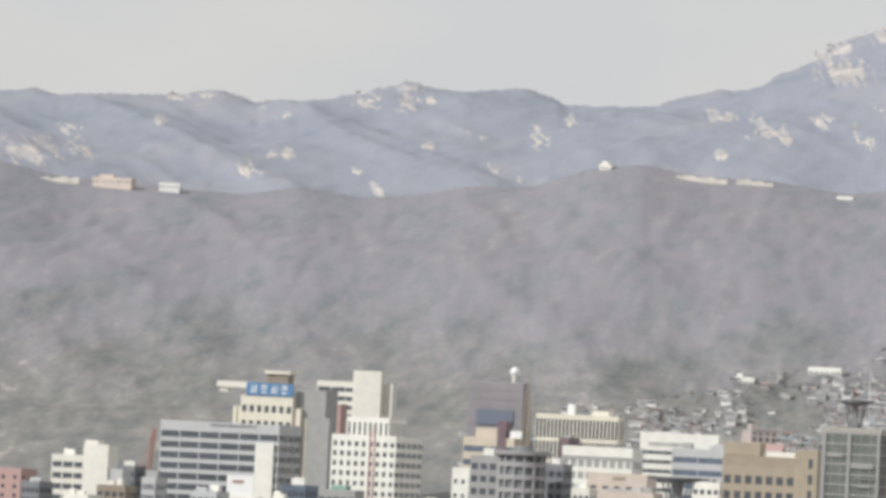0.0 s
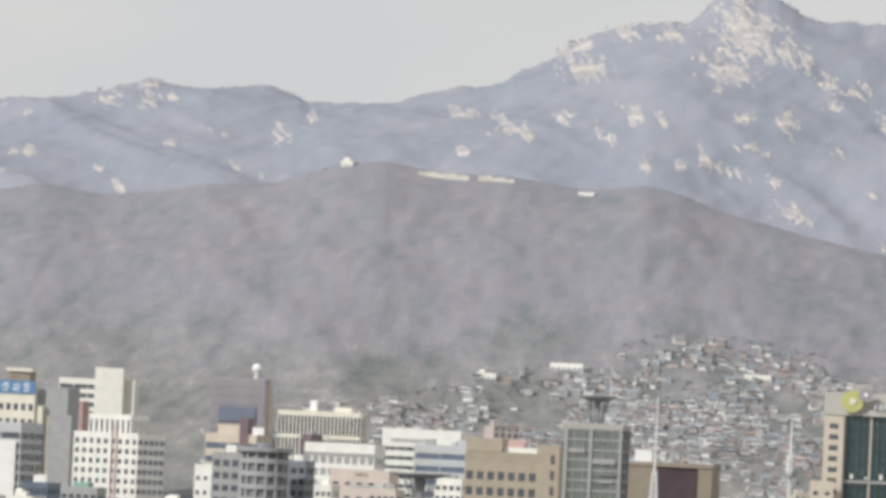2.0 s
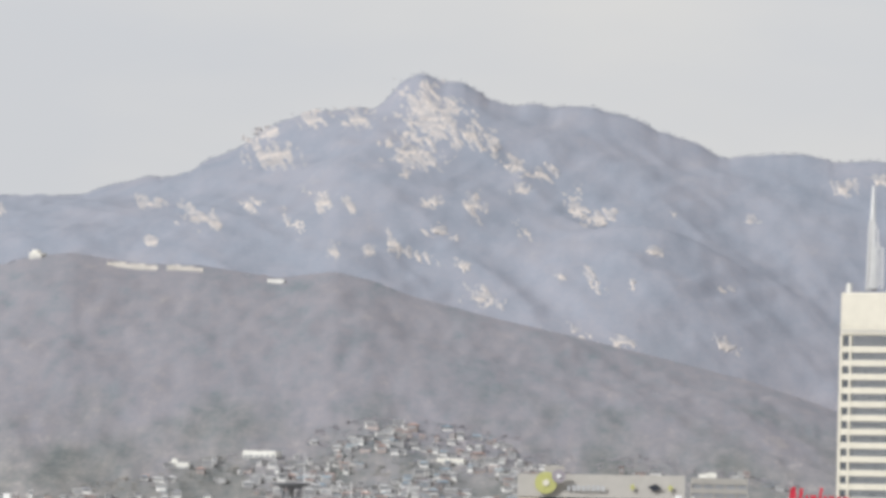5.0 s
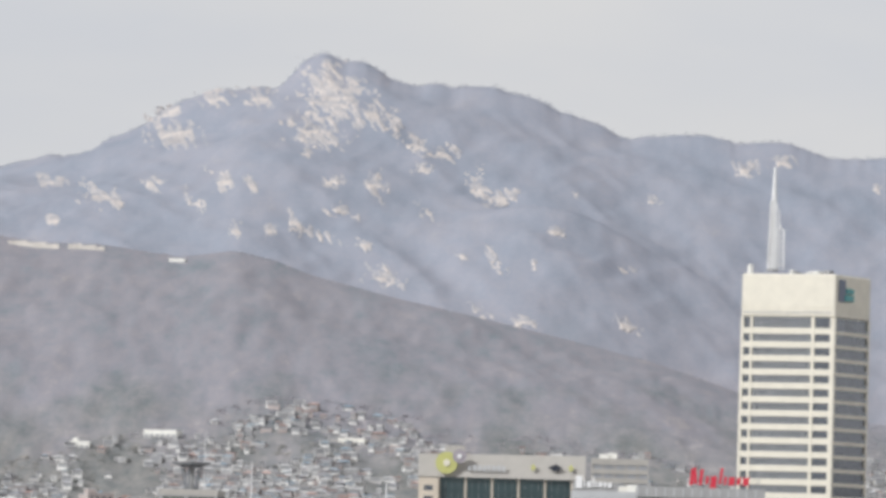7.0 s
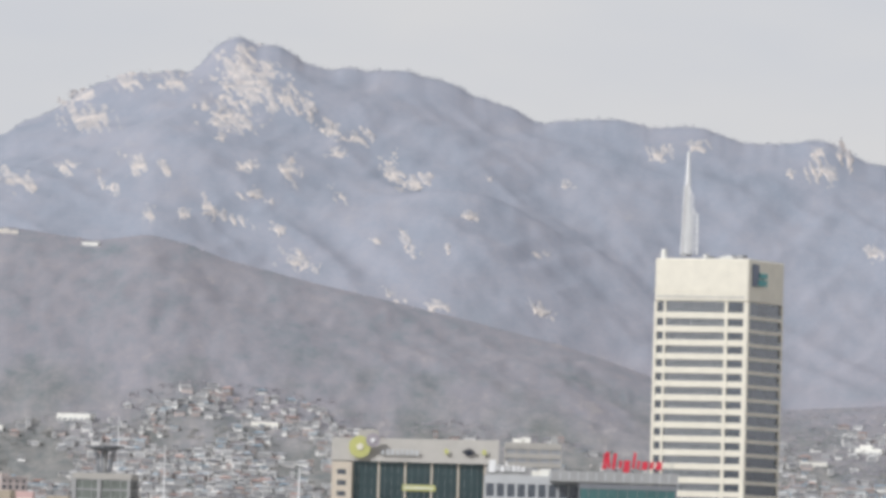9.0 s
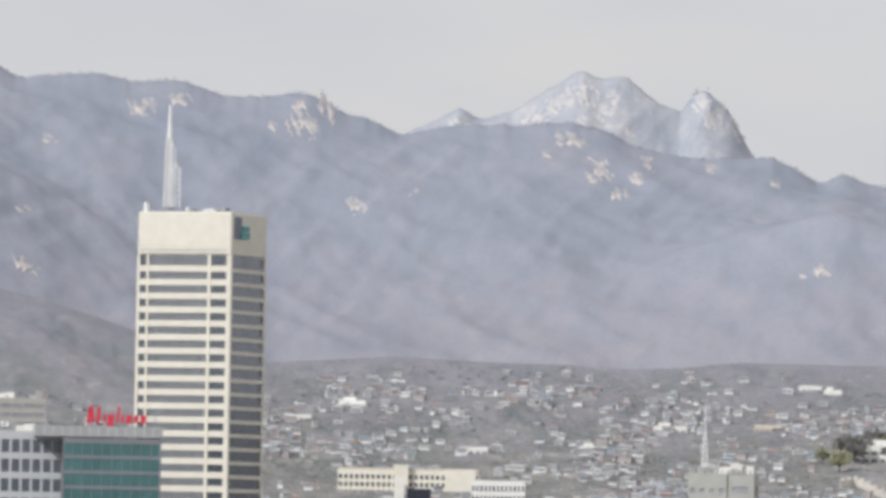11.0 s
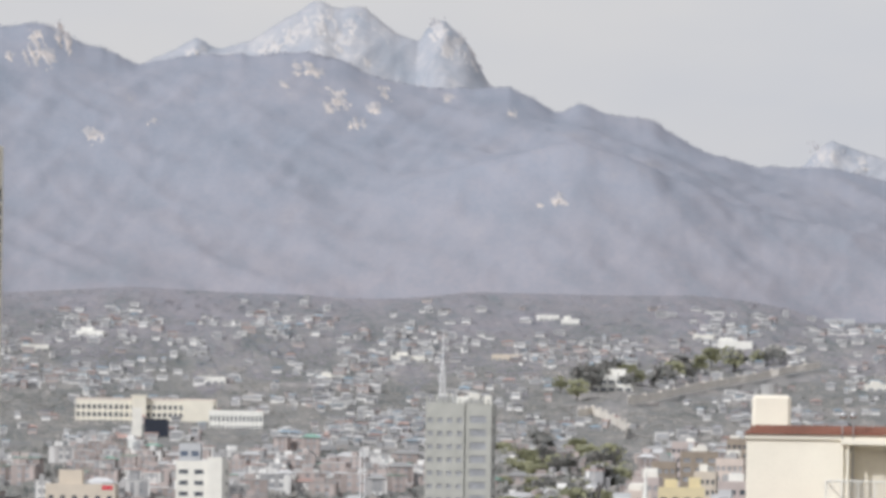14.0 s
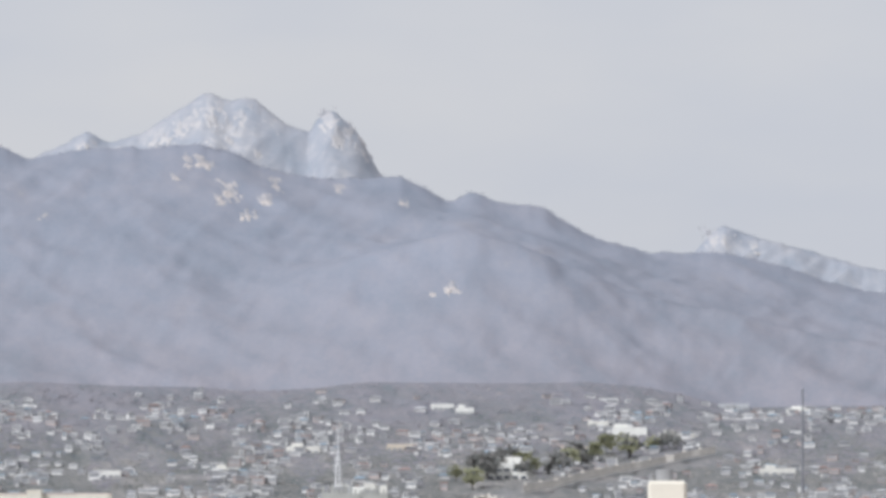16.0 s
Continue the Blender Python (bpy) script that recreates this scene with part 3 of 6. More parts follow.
part("camera_dome", tube(2.0, 2.0, b.h, b.h + 3.0, 1.1, 0.8, 10), WHITE, b.ob, "white rooftop dome")
lattice_mast("tower_mast", "white lattice mast on the roof of the cream tower", 0.20, 2.34, 2.90, 2458, 2.8, STEEL, 9, 0.1, 0.45)
lattice_mast("tower_mast", "slim white lattice mast beside the taller roof mast", 0.256, 2.34, 2.68, 2453, 2.6, STEEL, 7, 0.12, 0.1)
lattice_mast("tower_mast", "middle white lattice mast on the roof of the cream tower", 0.230, 2.34, 2.83, 2455, 1.8, STEEL, 9, 0.1, 0.3)
mt = place(0.205, 2.85, 2458)
tm = thing("mast_core", Matrix.Translation(place(0.203, 2.34, 2458)), "white steel core of the roof mast", "mast")
part("core", tube(0, 0, 0, 2458 * math.radians(0.52), 1.25, 0.7, 10), STEEL, tm)
part("foot_plate", tube(0, 0, -0.6, 0.4, 2.0, 1.8, 8), GREY, tm)
mm_ = thing("spire", Matrix.Translation(mt), "tapering white spire above the lattice mast", "mast")
part("shaft", tube(0, 0, 0, place(0.2, 3.105, 2458).z - mt.z, 0.95, 0.4, 10), STEEL, mm_)

# hotel with the slab roof and dark glass front
b = Block("hotel", "hotel with dark glass front, pale piers and sloping grey slab roof", -2.238, -1.25, 0.735, 2300, turn=-2, depth=22, category="hotel")
b.add("glazing", TEALGLASS, 0, b.w, 0.4, b.depth, 0, b.h, "dark teal curtain wall")
n = 5
for i in range(n + 1):
    x = b.w * i / n
    b.add("pier", BEIGE, x - 0.28, x + 0.28, -0.1, 0.6, 0, b.h)
fh = 3.5
for i in range(int(b.h / fh)):
    b.add("spandrel", TEALGLASS, 0.3, b.w - 0.3, 0.2, 0.5, b.h - i * fh - 1.3, b.h - i * fh - 0.2)
    for j in range(n):
        for k in range(1, 4):
            if i < 9:
                x = b.w * (j + k / 4) / n
                b.add("mullion", DARKGREY, x - 0.05, x + 0.05, 0.22, 0.48, b.h - (i + 1) * fh - 0.2, b.h - i * fh - 1.3)
b.add("ledge", GREY, 0, b.w, -0.5, 0.5, b.zel(0.228), b.zel(0.25))
for i in range(9):
    x = b.w * (i + 0.5) / 9
    b.add("ledge_box", WHITE, x, x + 0.9, -0.4, 0.3, b.zel(0.26), b.zel(0.26) + random.Random(i).uniform(0.5, 1.6))
b.add("banner", LIME, b.xaz(-1.86), b.xaz(-1.613), -0.35, -0.12, b.zel(0.518), b.zel(0.563), "yellow banner with a line of writing")
b.bars(SIGNWHITE, b.xaz(-1.85), b.xaz(-1.625), b.zel(0.533), b.zel(0.549), 14, y=-0.36)
bm = box(b.xaz(-2.395), b.xaz(-1.15), -1.2, b.depth + 1, b.zel(0.73), b.zel(0.90))
for v in bm.verts:
    if v.co.z > b.h + 1:
        v.co.y += 2.5 if v.co.y < 5 else -2
        if v.co.x > 10:
            v.co.z += 0.5
part("roof_slab", bm, ROOFSLAB, b.ob, "sloping pale grey roof slab")
b.add("plant_room", ROOFSLAB, b.xaz(-2.20), b.xaz(-2.05), 5, 12, b.zel(0.88), b.zel(0.965))
for az, el, r, m, lab in ((-2.185, 0.835, 0.082, LIME, "round lime-yellow roof sign"), (-2.09, 0.885, 0.052, VIOLET, "round grey-violet roof sign")):
    bm = bmesh.new()
    rad = b.d * math.radians(r)
    bmesh.ops.create_cone(bm, cap_ends=True, segments=36, radius1=rad, radius2=rad, depth=0.6, matrix=Matrix.Translation((b.xaz(az), -2.2 - (0.7 if m is VIOLET else 0), b.zel(el))) @ Matrix.Rotation(math.pi / 2, 4, "X"))
    disc = part("round_sign", bm, m, b.ob, lab)
    bm = bmesh.new()
    bmesh.ops.create_cone(bm, cap_ends=True, segments=24, radius1=rad * 0.3, radius2=rad * 0.3, depth=0.3, matrix=Matrix.Translation((b.xaz(az), -2.7 - (0.7 if m is VIOLET else 0), b.zel(el))) @ Matrix.Rotation(math.pi / 2, 4, "X"))
    part("sign_centre", bm, SIGNWHITE if m is VIOLET else CREAM, disc)
b.bars(PALEGREY, b.xaz(-2.03), b.xaz(-1.74), b.zel(0.78), b.zel(0.825), 8, y=-1.5)
for az, w in ((-1.43, 0.05), (-1.28, 0.02), (-1.56, 0.018)):
    bm = bmesh.new()
    k = b.d * math.radians(1)
    pts = [(b.xaz(az), b.zel(0.82)), (b.xaz(az + w), b.zel(0.79)), (b.xaz(az + w * 2.2), b.zel(0.815)), (b.xaz(az + w * 1.2), b.zel(0.845))]
    vs = [bm.verts.new((x, y, z)) for y in (-1.6, -1.2) for x, z in pts]
    bm.faces.new(vs[:4]), bm.faces.new(vs[4:][::-1])
    for i in range(4):
        bm.faces.new((vs[i], vs[4 + i], vs[4 + (i + 1) % 4], vs[(i + 1) % 4]))
    bmesh.ops.recalc_face_normals(bm, faces=bm.faces[:])
    part("roof_opening", bm, BLACK if w > 0.03 else LIME, b.ob)
wing = Block("hotel_wing", "cream hotel stair wing with single square windows", -2.39, -2.242, 0.722, 2298, turn=-2, depth=20)
wing.facade(BEIGE, GLASS, 3.3, 1, 0.52, 0.55)
wing2 = Block("low_building", "low cream building at the foot of the hotel", -2.475, -2.3, 0.235, 2285, turn=-2, depth=10)
wing2.facade(BEIGE, GLASS, 3.6, 2, 0.7, 0.6)

# shopping block east of the hotel
b = Block("shopping_block", "grey shopping block with a regular grid of dark windows", -1.245, -0.548, 0.655, 2262, turn=-2, depth=24)
b.facade(PALEGREY, GLASS, 5.6, 9, 0.33, 0.24)
rooftop_clutter(b, 6, 3)
b2 = b
b2.add("sign_board", GREY, b.xaz(-1.24), b.xaz(-0.90), 0.3, 0.6, b.h, b.zel(0.72))
for i, (x, w, zb, zt) in enumerate(((-1.22, 0.05, 0.66, 0.765), (-1.16, 0.012, 0.67, 0.73), (-1.135, 0.03, 0.665, 0.725), (-1.095, 0.012, 0.67, 0.76), (-1.075, 0.012, 0.67, 0.73), (-1.05, 0.03, 0.67, 0.725), (-1.01, 0.02, 0.67, 0.725), (-0.98, 0.03, 0.67, 0.72))):
    b.add("sign_stroke", SIGNWHITE, b.xaz(x), b.xaz(x + w), -0.2, 0.2, b.zel(zb) + 0.5, b.zel(zt))
b = Block("office_building", "pale grey office block with narrow window bands behind the shops", -1.1, -0.68, 0.90, 2420, turn=-2, depth=20)
b.facade(ROOFSLAB, FARGLASS, 2.8, 5, 0.5, 0.15)
rooftop_clutter(b, 3, 9)
b = Block("green_glass_block", "green glass shopping tower with a grey cornice", -0.547, 0.185, 0.69, 2250, turn=-2, depth=24)
b.facade(DARKGREY, GREENGLASS, 4.4, 10, 0.2, 0.06, z1=b.zel(0.61))
b.add("cornice", GREY, b.xaz(-0.76), b.w + 0.3, -0.6, b.depth, b.zel(0.62), b.zel(0.70), "grey cornice above the glass front")
for i in range(14):
    x = b.xaz(-0.76) + (b.w - b.xaz(-0.76)) * i / 14
    b.add("cornice_post", PALEGREY, x, x + 0.4, -0.75, -0.55, b.zel(0.63), b.zel(0.69))
sx = lambda u: b.xaz(-0.375 + 0.5 * u)
for x, w, zb, zt, lean in ((0.0, 0.05, 0.72, 0.84, 0.5), (0.07, 0.05, 0.73, 0.85, -0.4), (0.14, 0.05, 0.72, 0.84, 0.5), (0.24, 0.04, 0.73, 0.79, 0.3), (0.31, 0.09, 0.70, 0.79, 0.3), (0.44, 0.04, 0.73, 0.85, 0.5), (0.51, 0.04, 0.73, 0.79, 0.3), (0.58, 0.09, 0.725, 0.785, 0.3), (0.70, 0.06, 0.73, 0.785, 0.3), (0.79, 0.09, 0.725, 0.785, 0.3)):
    bm = box(sx(x), sx(x + w), -0.4, 0.1, b.zel(zb), b.zel(zt))
    for v in bm.verts:
        if v.co.z > b.zel(zb) + 0.1:
            v.co.x += lean
    part("sign_stroke", bm, RED, b.ob, "red stroke of a roof sign")
for i in range(12):
    x = sx(0.05 + 0.08 * i)
    b.add("sign_post", DARKGREY, x, x + 0.15, 0.3, 0.45, b.zel(0.69), b.zel(0.77))
for az in (-0.33, -0.3, 0.13, 0.15):
    b.add("antenna", DARKGREY, b.xaz(az), b.xaz(az) + 0.18, 3, 3.18, b.zel(0.69), b.zel(0.92 if az < 0 else 0.84))

# ---- west group ----
b = Block("banded_office", "long dark-glass office block with pale grey bands", -9.25, -8.33, 0.385, 2800, turn=10, depth=26)
b.facade(PALEGREY, GLASS, 3.75, 6, 0.40, 0.05, cap=2.2)
b.bars(DARKGREY, b.xaz(-8.87), b.xaz(-8.50), b.zel(0.352), b.zel(0.375), 14, y=-0.01)
b.add("stair_panel", WHITE, b.xaz(-8.50), b.xaz(-8.36), -1.2, 0.4, 0, b.zel(0.245), "white stair tower panel")
b = Block("signboard_house", "small building with a white rooftop signboard", -8.76, -8.50, 0.0, 2600, turn=6, depth=10)
b.facade(OFFWHITE, GLASS, 3.4, 5, 0.55, 0.4, z1=b.zel(-0.16))
b.add("signboard", SIGNWHITE, b.xaz(-8.74), b.xaz(-8.535), 1, 1.4, b.zel(-0.16), b.zel(0.0), "white rooftop signboard with small writing")
b.bars(REDSTEEL, b.xaz(-8.70), b.xaz(-8.61), b.zel(-0.06), b.zel(-0.035), 6, y=0.98)
b = Block("insurance_tower", "stepped cream office tower with a blue rooftop sign", -8.66, -8.262, 0.60, 2950, turn=8, depth=20)
b.facade(CREAM, GLASS, 6.0, 7, 0.55, 0.4)
b.add("shoulder", CREAM, b.xaz(-8.725), b.xaz(-8.2), 1.5, b.depth - 2, 0, b.zel(0.515))
for az in (-8.715, -8.225):
    b.add("shoulder_pier", CREAM, b.xaz(az), b.xaz(az + 0.02), 0.8, 3, 0, b.zel(0.515))
b.add("cap", BROWN, b.xaz(-8.49), b.xaz(-8.33), 4, 12, b.h, b.zel(0.765), "brown plant room")
b.add("cap_lid", CREAM, b.xaz(-8.505), b.xaz(-8.31), 3, 13, b.zel(0.765), b.zel(0.79))
sign = b.add("sign_board", BLUE, b.xaz(-8.62), b.xaz(-8.262), -0.5, 0.6, b.zel(0.60), b.zel(0.695), "blue rooftop sign with white lettering")
for i in range(4):
    x = b.xaz(-8.60) + i * (b.xaz(-8.285) - b.xaz(-8.6)) / 4
    w = (b.xaz(-8.285) - b.xaz(-8.6)) / 4
    for u0, u1, v0, v1 in ((0.12, 0.55, 0.25, 0.36), (0.28, 0.4, 0.36, 0.8), (0.62, 0.74, 0.2, 0.85)) if i % 2 == 0 else ((0.12, 0.8, 0.5, 0.6), (0.2, 0.72, 0.72, 0.84), (0.2, 0.72, 0.2, 0.32)):
        part("sign_stroke", box(x + u0 * w, x + u1 * w, -0.7, -0.5, b.zel(0.60) + v0 * 4.8, b.zel(0.60) + v1 * 4.8), SIGNWHITE, sign)
# this side's shade is put in as grey instead of the tower's cream
b.add("wing", GREY, b.xaz(-8.262), b.xaz(-8.03), 4, b.depth, 0, b.zel(0.66), "service wing coloured grey for its shade")
b.add("wing_fin", CREAM, b.xaz(-8.19), b.xaz(-8.165), 3.2, 4.2, 0, b.zel(0.45))
b.add("wing_front", GREY, b.xaz(-8.16), b.xaz(-7.99), 3, 9, 0, b.zel(0.455))
b.add("canopy", OFFWHITE, b.xaz(-8.90), b.xaz(-8.62), 8, 14, b.zel(0.655), b.zel(0.70), "white cantilevered roof canopy")
b.add("canopy_leg", OFFWHITE, b.xaz(-8.88), b.xaz(-8.82), 9, 13, b.zel(0.62), b.zel(0.66))
b = Block("banded_apartments", "white banded apartment block with a taller stair tower", -8.10, -7.66, 0.735, 3060, turn=8, depth=14)
b.facade(OFFWHITE, GLASS, 3.6, 4, 0.48, 0.04)
b.add("stair_tower", OFFWHITE, b.xaz(-7.815), b.xaz(-7.60), -2, 8, 0, b.zel(0.822), "windowless white stair tower")
b.add("stair_tower_side", OFFWHITE, b.xaz(-7.6), b.xaz(-7.53), 2, 8, 0, b.zel(0.735))
b = Block("grid_office", "white office block with rows of small square windows", -7.97, -7.47, 0.345, 2690, turn=14, depth=26)
b.facade(WHITE, GLASS, 3.35, 9, 0.5, 0.5, side_bays=5, side_pier=0.1)
bu_z = b.zel(0.48)
b.facade(WHITE, GLASS, 6.5, 8, 0.22, 0.55, x0=b.xaz(-7.885), x1=b.xaz(-7.555), y0=3, y1=20, z0=b.h, z1=bu_z)
lattice_mast("hoist_mast", "red lattice hoist mast before the white office", -7.665, -0.55, 0.42, 2640, 1.7, REDSTEEL, 14, 0.05, 0.05)
b = Block("annex", "low flat annex with a rounded pale green roof", -8.05, -7.77, -0.07, 2600, turn=8, depth=12)
b.facade(GREY, GLASS, 3.5, 5, 0.6, 0.3)
b.add("roof_drum", ROOFGREEN, b.xaz(-7.97), b.xaz(-7.85), 2, 8, b.h, b.h + 1.5)
b = Block("red_block", "small brick-red rooftop block behind the offices", -7.99, -7.91, 0.56, 3000, turn=10, depth=8)
b.add("wall", PINK, 0, b.w, 0, 8, 0, b.h, bevel=0.1)
b.add("roof", ROOFRED, -0.3, b.w + 0.3, -0.3, 8.3, b.h - 0.2, b.h + 0.3)
b = Block("salmon_block", "salmon-red apartment block seen end on", -10.62, -10.25, -0.03, 2650, turn=10, depth=16)
b.facade(PINK, GLASS, 3.2, 4, 0.6, 0.7)
b = Block("banded_flats", "cream flats with wide window bands", -10.045, -9.79, 0.09, 2720, turn=10, depth=14)
b.facade(OFFWHITE, GLASS, 3.8, 3, 0.5, 0.1)
b.add("stair_tower", OFFWHITE, b.xaz(-9.795), b.xaz(-9.60), -1.0, 9, 0, b.zel(0.175))
b.add("stair_head", OFFWHITE, b.xaz(-9.79), b.xaz(-9.69), 0, 6, b.zel(0.175), b.zel(0.205))
b.add("balcony_block", PALEGREY, b.xaz(-9.6), b.xaz(-9.49), 0, 9, 0, b.zel(0.0))
rooftop_clutter(b, 3, 31)
for az0, az1, top, dd, m, sd in ((-9.70, -9.48, -0.12, 2560, BROWN, 1), (-9.37, -9.26, -0.05, 2600, PALEGREY, 2), (-9.55, -9.42, 0.03, 2800, DARKGREY, 3), (-10.26, -10.12, -0.12, 2560, DARKGREY, 4), (-9.0, -8.8, -0.13, 2560, PALEGREY, 5), (-8.33, -8.14, -0.05, 2640, BLUEGLASS, 6), (-9.95, -9.75, -0.2, 2540, OFFWHITE, 7), (-8.45, -8.25, -0.16, 2590, OFFWHITE, 8), (-7.35, -7.12, -0.14, 2560, OFFWHITE, 9)):
    b = Block("low_office", "low flat-roofed office among taller blocks", az0, az1, top, dd, turn=8 + sd, depth=12, group="low offices")
    b.facade(m, GLASS, 3.4, 4, 0.5, 0.3)
    rooftop_clutter(b, 2, sd)
# red lattice boom on a roof
foot = place(-9.38, 0.02, 2700)
ob = thing("crane_boom", Matrix.Translation(foot), "red lattice crane boom leaning to one side", "crane")
top = place(-9.29, 0.32, 2700) - foot
for o in ((-0.6, 0), (0.6, 0), (0, 0.9)):
    part("chord", rod((o[0], o[1], -30), Vector((top.x + o[0], top.y + o[1], top.z)), 0.22), REDSTEEL, ob)
for i in range(10):
    p0, p1 = top * (i / 10), top * ((i + 1) / 10)
    part("brace", rod(p0 + Vector((-0.6, 0, 0)), p1 + Vector((0.6, 0, 0)), 0.14, 4), REDSTEEL, ob)

# ---- middle group ----
b = Block("netted_building", "building under works wrapped in dark grey netting", -6.97, -6.55, 0.79, 3020, turn=4, depth=8)
b.add("net", NET, 0, b.w, 0, b.depth, 0, b.h, bevel=0.3)
for i in range(7):
    b.add("scaffold_ledge", NET, -0.15, b.w + 0.15, -0.15, b.depth, b.h - 3.4 * (i + 1), b.h - 3.4 * (i + 1) + 0.25)
b.add("blue_base", NAVY, b.xaz(-6.9), b.xaz(-6.62), -0.6, 0.3, b.zel(0.47), b.zel(0.58))
bm = bmesh.new()
bmesh.ops.create_icosphere(bm, subdivisions=3, radius=1.9, matrix=Matrix.Translation((b.xaz(-6.648), 6, b.zel(0.872))))
part("radar_dome", bm, SIGNWHITE, b.ob, "white radar dome on a short column")
part("dome_column", tube(b.xaz(-6.648), 6, b.h, b.zel(0.85), 0.8, 1.2, 12), OFFWHITE, b.ob)
b = Block("beige_banded_block", "beige banded office with a maroon stair strip", -6.99, -6.60, 0.375, 2850, turn=10, depth=16)
b.facade(BEIGE, BLUEGLASS, 5.2, 2, 0.55, 0.05)
b.add("upper", BEIGE, b.xaz(-6.91), b.xaz(-6.73), 2, 12, b.h, b.zel(0.445))
b.add("strip", MAROON, b.xaz(-6.73), b.xaz(-6.665), -0.4, 8, 0, b.zel(0.50))
b.add("sign_box", SIGNWHITE, b.xaz(-6.64), b.xaz(-6.55), 1, 4, b.h, b.zel(0.43))
b = Block("small_white_house", "small white house with three dark windows", -7.06, -6.89, 0.14, 2600, turn=8, depth=9)
b.facade(WHITE, GLASS, 5.0, 3, 0.7, 0.55)
# round concrete tower in raw state with a lattice antenna
rt = place(-6.545, 0, 2500)
rt.z = ground_at(-6.545, 2500) - 1
H = place(0, 0.285, 2500).z - rt.z
ob = thing("round_tower", Matrix.Translation(rt), "round grey concrete tower with open floors and a wide cap", "tower")
R = 2500 * math.radians(0.36) / 2
part("core", tube(0, 0, 0, H - 1, R * 0.86, R * 0.86, 32), DARKGREY, ob)
part("cap", tube(0, 0, H - 1.4, H, R * 1.16, R * 1.2, 40), GREY, ob, "overhanging concrete cap")
for i in range(9):
    part("ring", tube(0, 0, H - 5.2 - i * 4.2, H - 3.6 - i * 4.2, R, R, 32), GREY, ob)
for k in range(14):
    a = k * math.tau / 14
    part("column", tube(R * 0.95 * math.cos(a), R * 0.95 * math.sin(a), 0, H - 1.2, 0.45, 0.45, 8), GREY, ob)
part("penthouse", tube(0.5, 0, H, H + 1.6, R * 0.4, R * 0.38, 20), DARKGREY, ob)
for i in range(16):
    a = i * math.tau / 16
    part("rail_post", tube(R * 1.1 * math.cos(a), R * 1.1 * math.sin(a), H, H + 1.1, 0.06, 0.06, 6), GREY, ob)
lattice_mast("lattice_antenna", "red and white lattice antenna on the round tower", -6.525, 0.30, 0.86, 2500, 2.6, BROWN, 12, 0.2, 0.7)
b = Block("tower_annex", "grey service blocks against the round tower", -6.41, -6.23, 0.20, 2520, turn=8, depth=12)
b.facade(DARKGREY, GLASS, 3.6, 3, 0.5, 0.3)
rooftop_clutter(b, 4, 12)
b = Block("terrace_annex", "grey terrace building with planted roof beside the tower", -6.93, -6.72, 0.24, 2530, turn=8, depth=12)
b.facade(GREY, GLASS, 4.2, 3, 0.5, 0.3)
rooftop_clutter(b, 3, 13)
b = Block("finned_office", "cream office with tall vertical fins between dark windows", -6.46, -5.83, 0.575, 2950, turn=5, depth=11)
b.facade(CREAM, GLASS, 9.2, 22, 0.16, 0.34)
b.add("plant_room", CREAM, b.xaz(-6.05), b.xaz(-5.92), 4, 10, b.h, b.zel(0.61))
b.add("plant_room", SIGNWHITE, b.xaz(-6.235), b.xaz(-6.185), 4, 8, b.h, b.zel(0.655))
b = Block("white_office", "white office with grouped windows under a plain cornice", -6.25, -5.715, 0.345, 2780, turn=8, depth=16)
b.facade(WHITE, GREY, 4.2, 9, 0.4, 0.3, cap=3.2)
b.add("eave", GREY, -0.2, b.w + 0.2, -0.25, 0.3, b.h - 4.6, b.h - 3.5)
b = Block("long_white_hospital", "long white building with fine window bands and a lettered parapet", -5.675, -5.08, 0.475, 2820, turn=7, depth=22)
b.facade(WHITE, GLASS, 3.5, 10, 0.62, 0.05, cap=4.6)
b.bars(GREY, b.xaz(-5.61), b.xaz(-5.33), b.zel(0.375), b.zel(0.405), 10, y=-0.01)
b = Block("silver_office", "silver-grey office with wide strip windows", -5.43, -5.04, 0.365, 2790, turn=6, depth=16)
b.facade(PALEGREY, BLUEGLASS, 4.6, 2, 0.55, 0.03)
rooftop_clutter(b, 3, 17)
b = Block("pale_pink_block", "low pale pink block with small writing on its wall", -6.05, -5.6, 0.155, 2640, turn=8, depth=14)
b.facade(PALEPINK, GLASS, 4.8, 5, 0.8, 0.5)
b.bars(BROWN, b.xaz(-5.86), b.xaz(-5.76), b.zel(0.105), b.zel(0.13), 4, y=-0.01)
b.bars(PALEGREY, b.xaz(-5.92), b.xaz(-5.7), b.zel(0.02), b.zel(0.045), 10, y=-0.01)
for az0, az1, top, dd, m, sd in ((-6.2, -6.03, 0.03, 2580, OFFWHITE, 1), (-5.75, -5.55, 0.02, 2590, PALEPINK, 4), (-5.66, -5.6, 0.36, 2850, MAROON, 7), (-6.28, -6.2, 0.40, 2850, MAROON, 8), (-5.27, -5.06, 0.12, 2640, WHITE, 9)):
    b = Block("low_office", "low flat-roofed office among taller blocks", az0, az1, top, dd, turn=6 + sd, depth=12, group="low offices")
    b.facade(m, GLASS, 3.4, 4, 0.55, 0.35)
    rooftop_clutter(b, 2, 40 + sd)
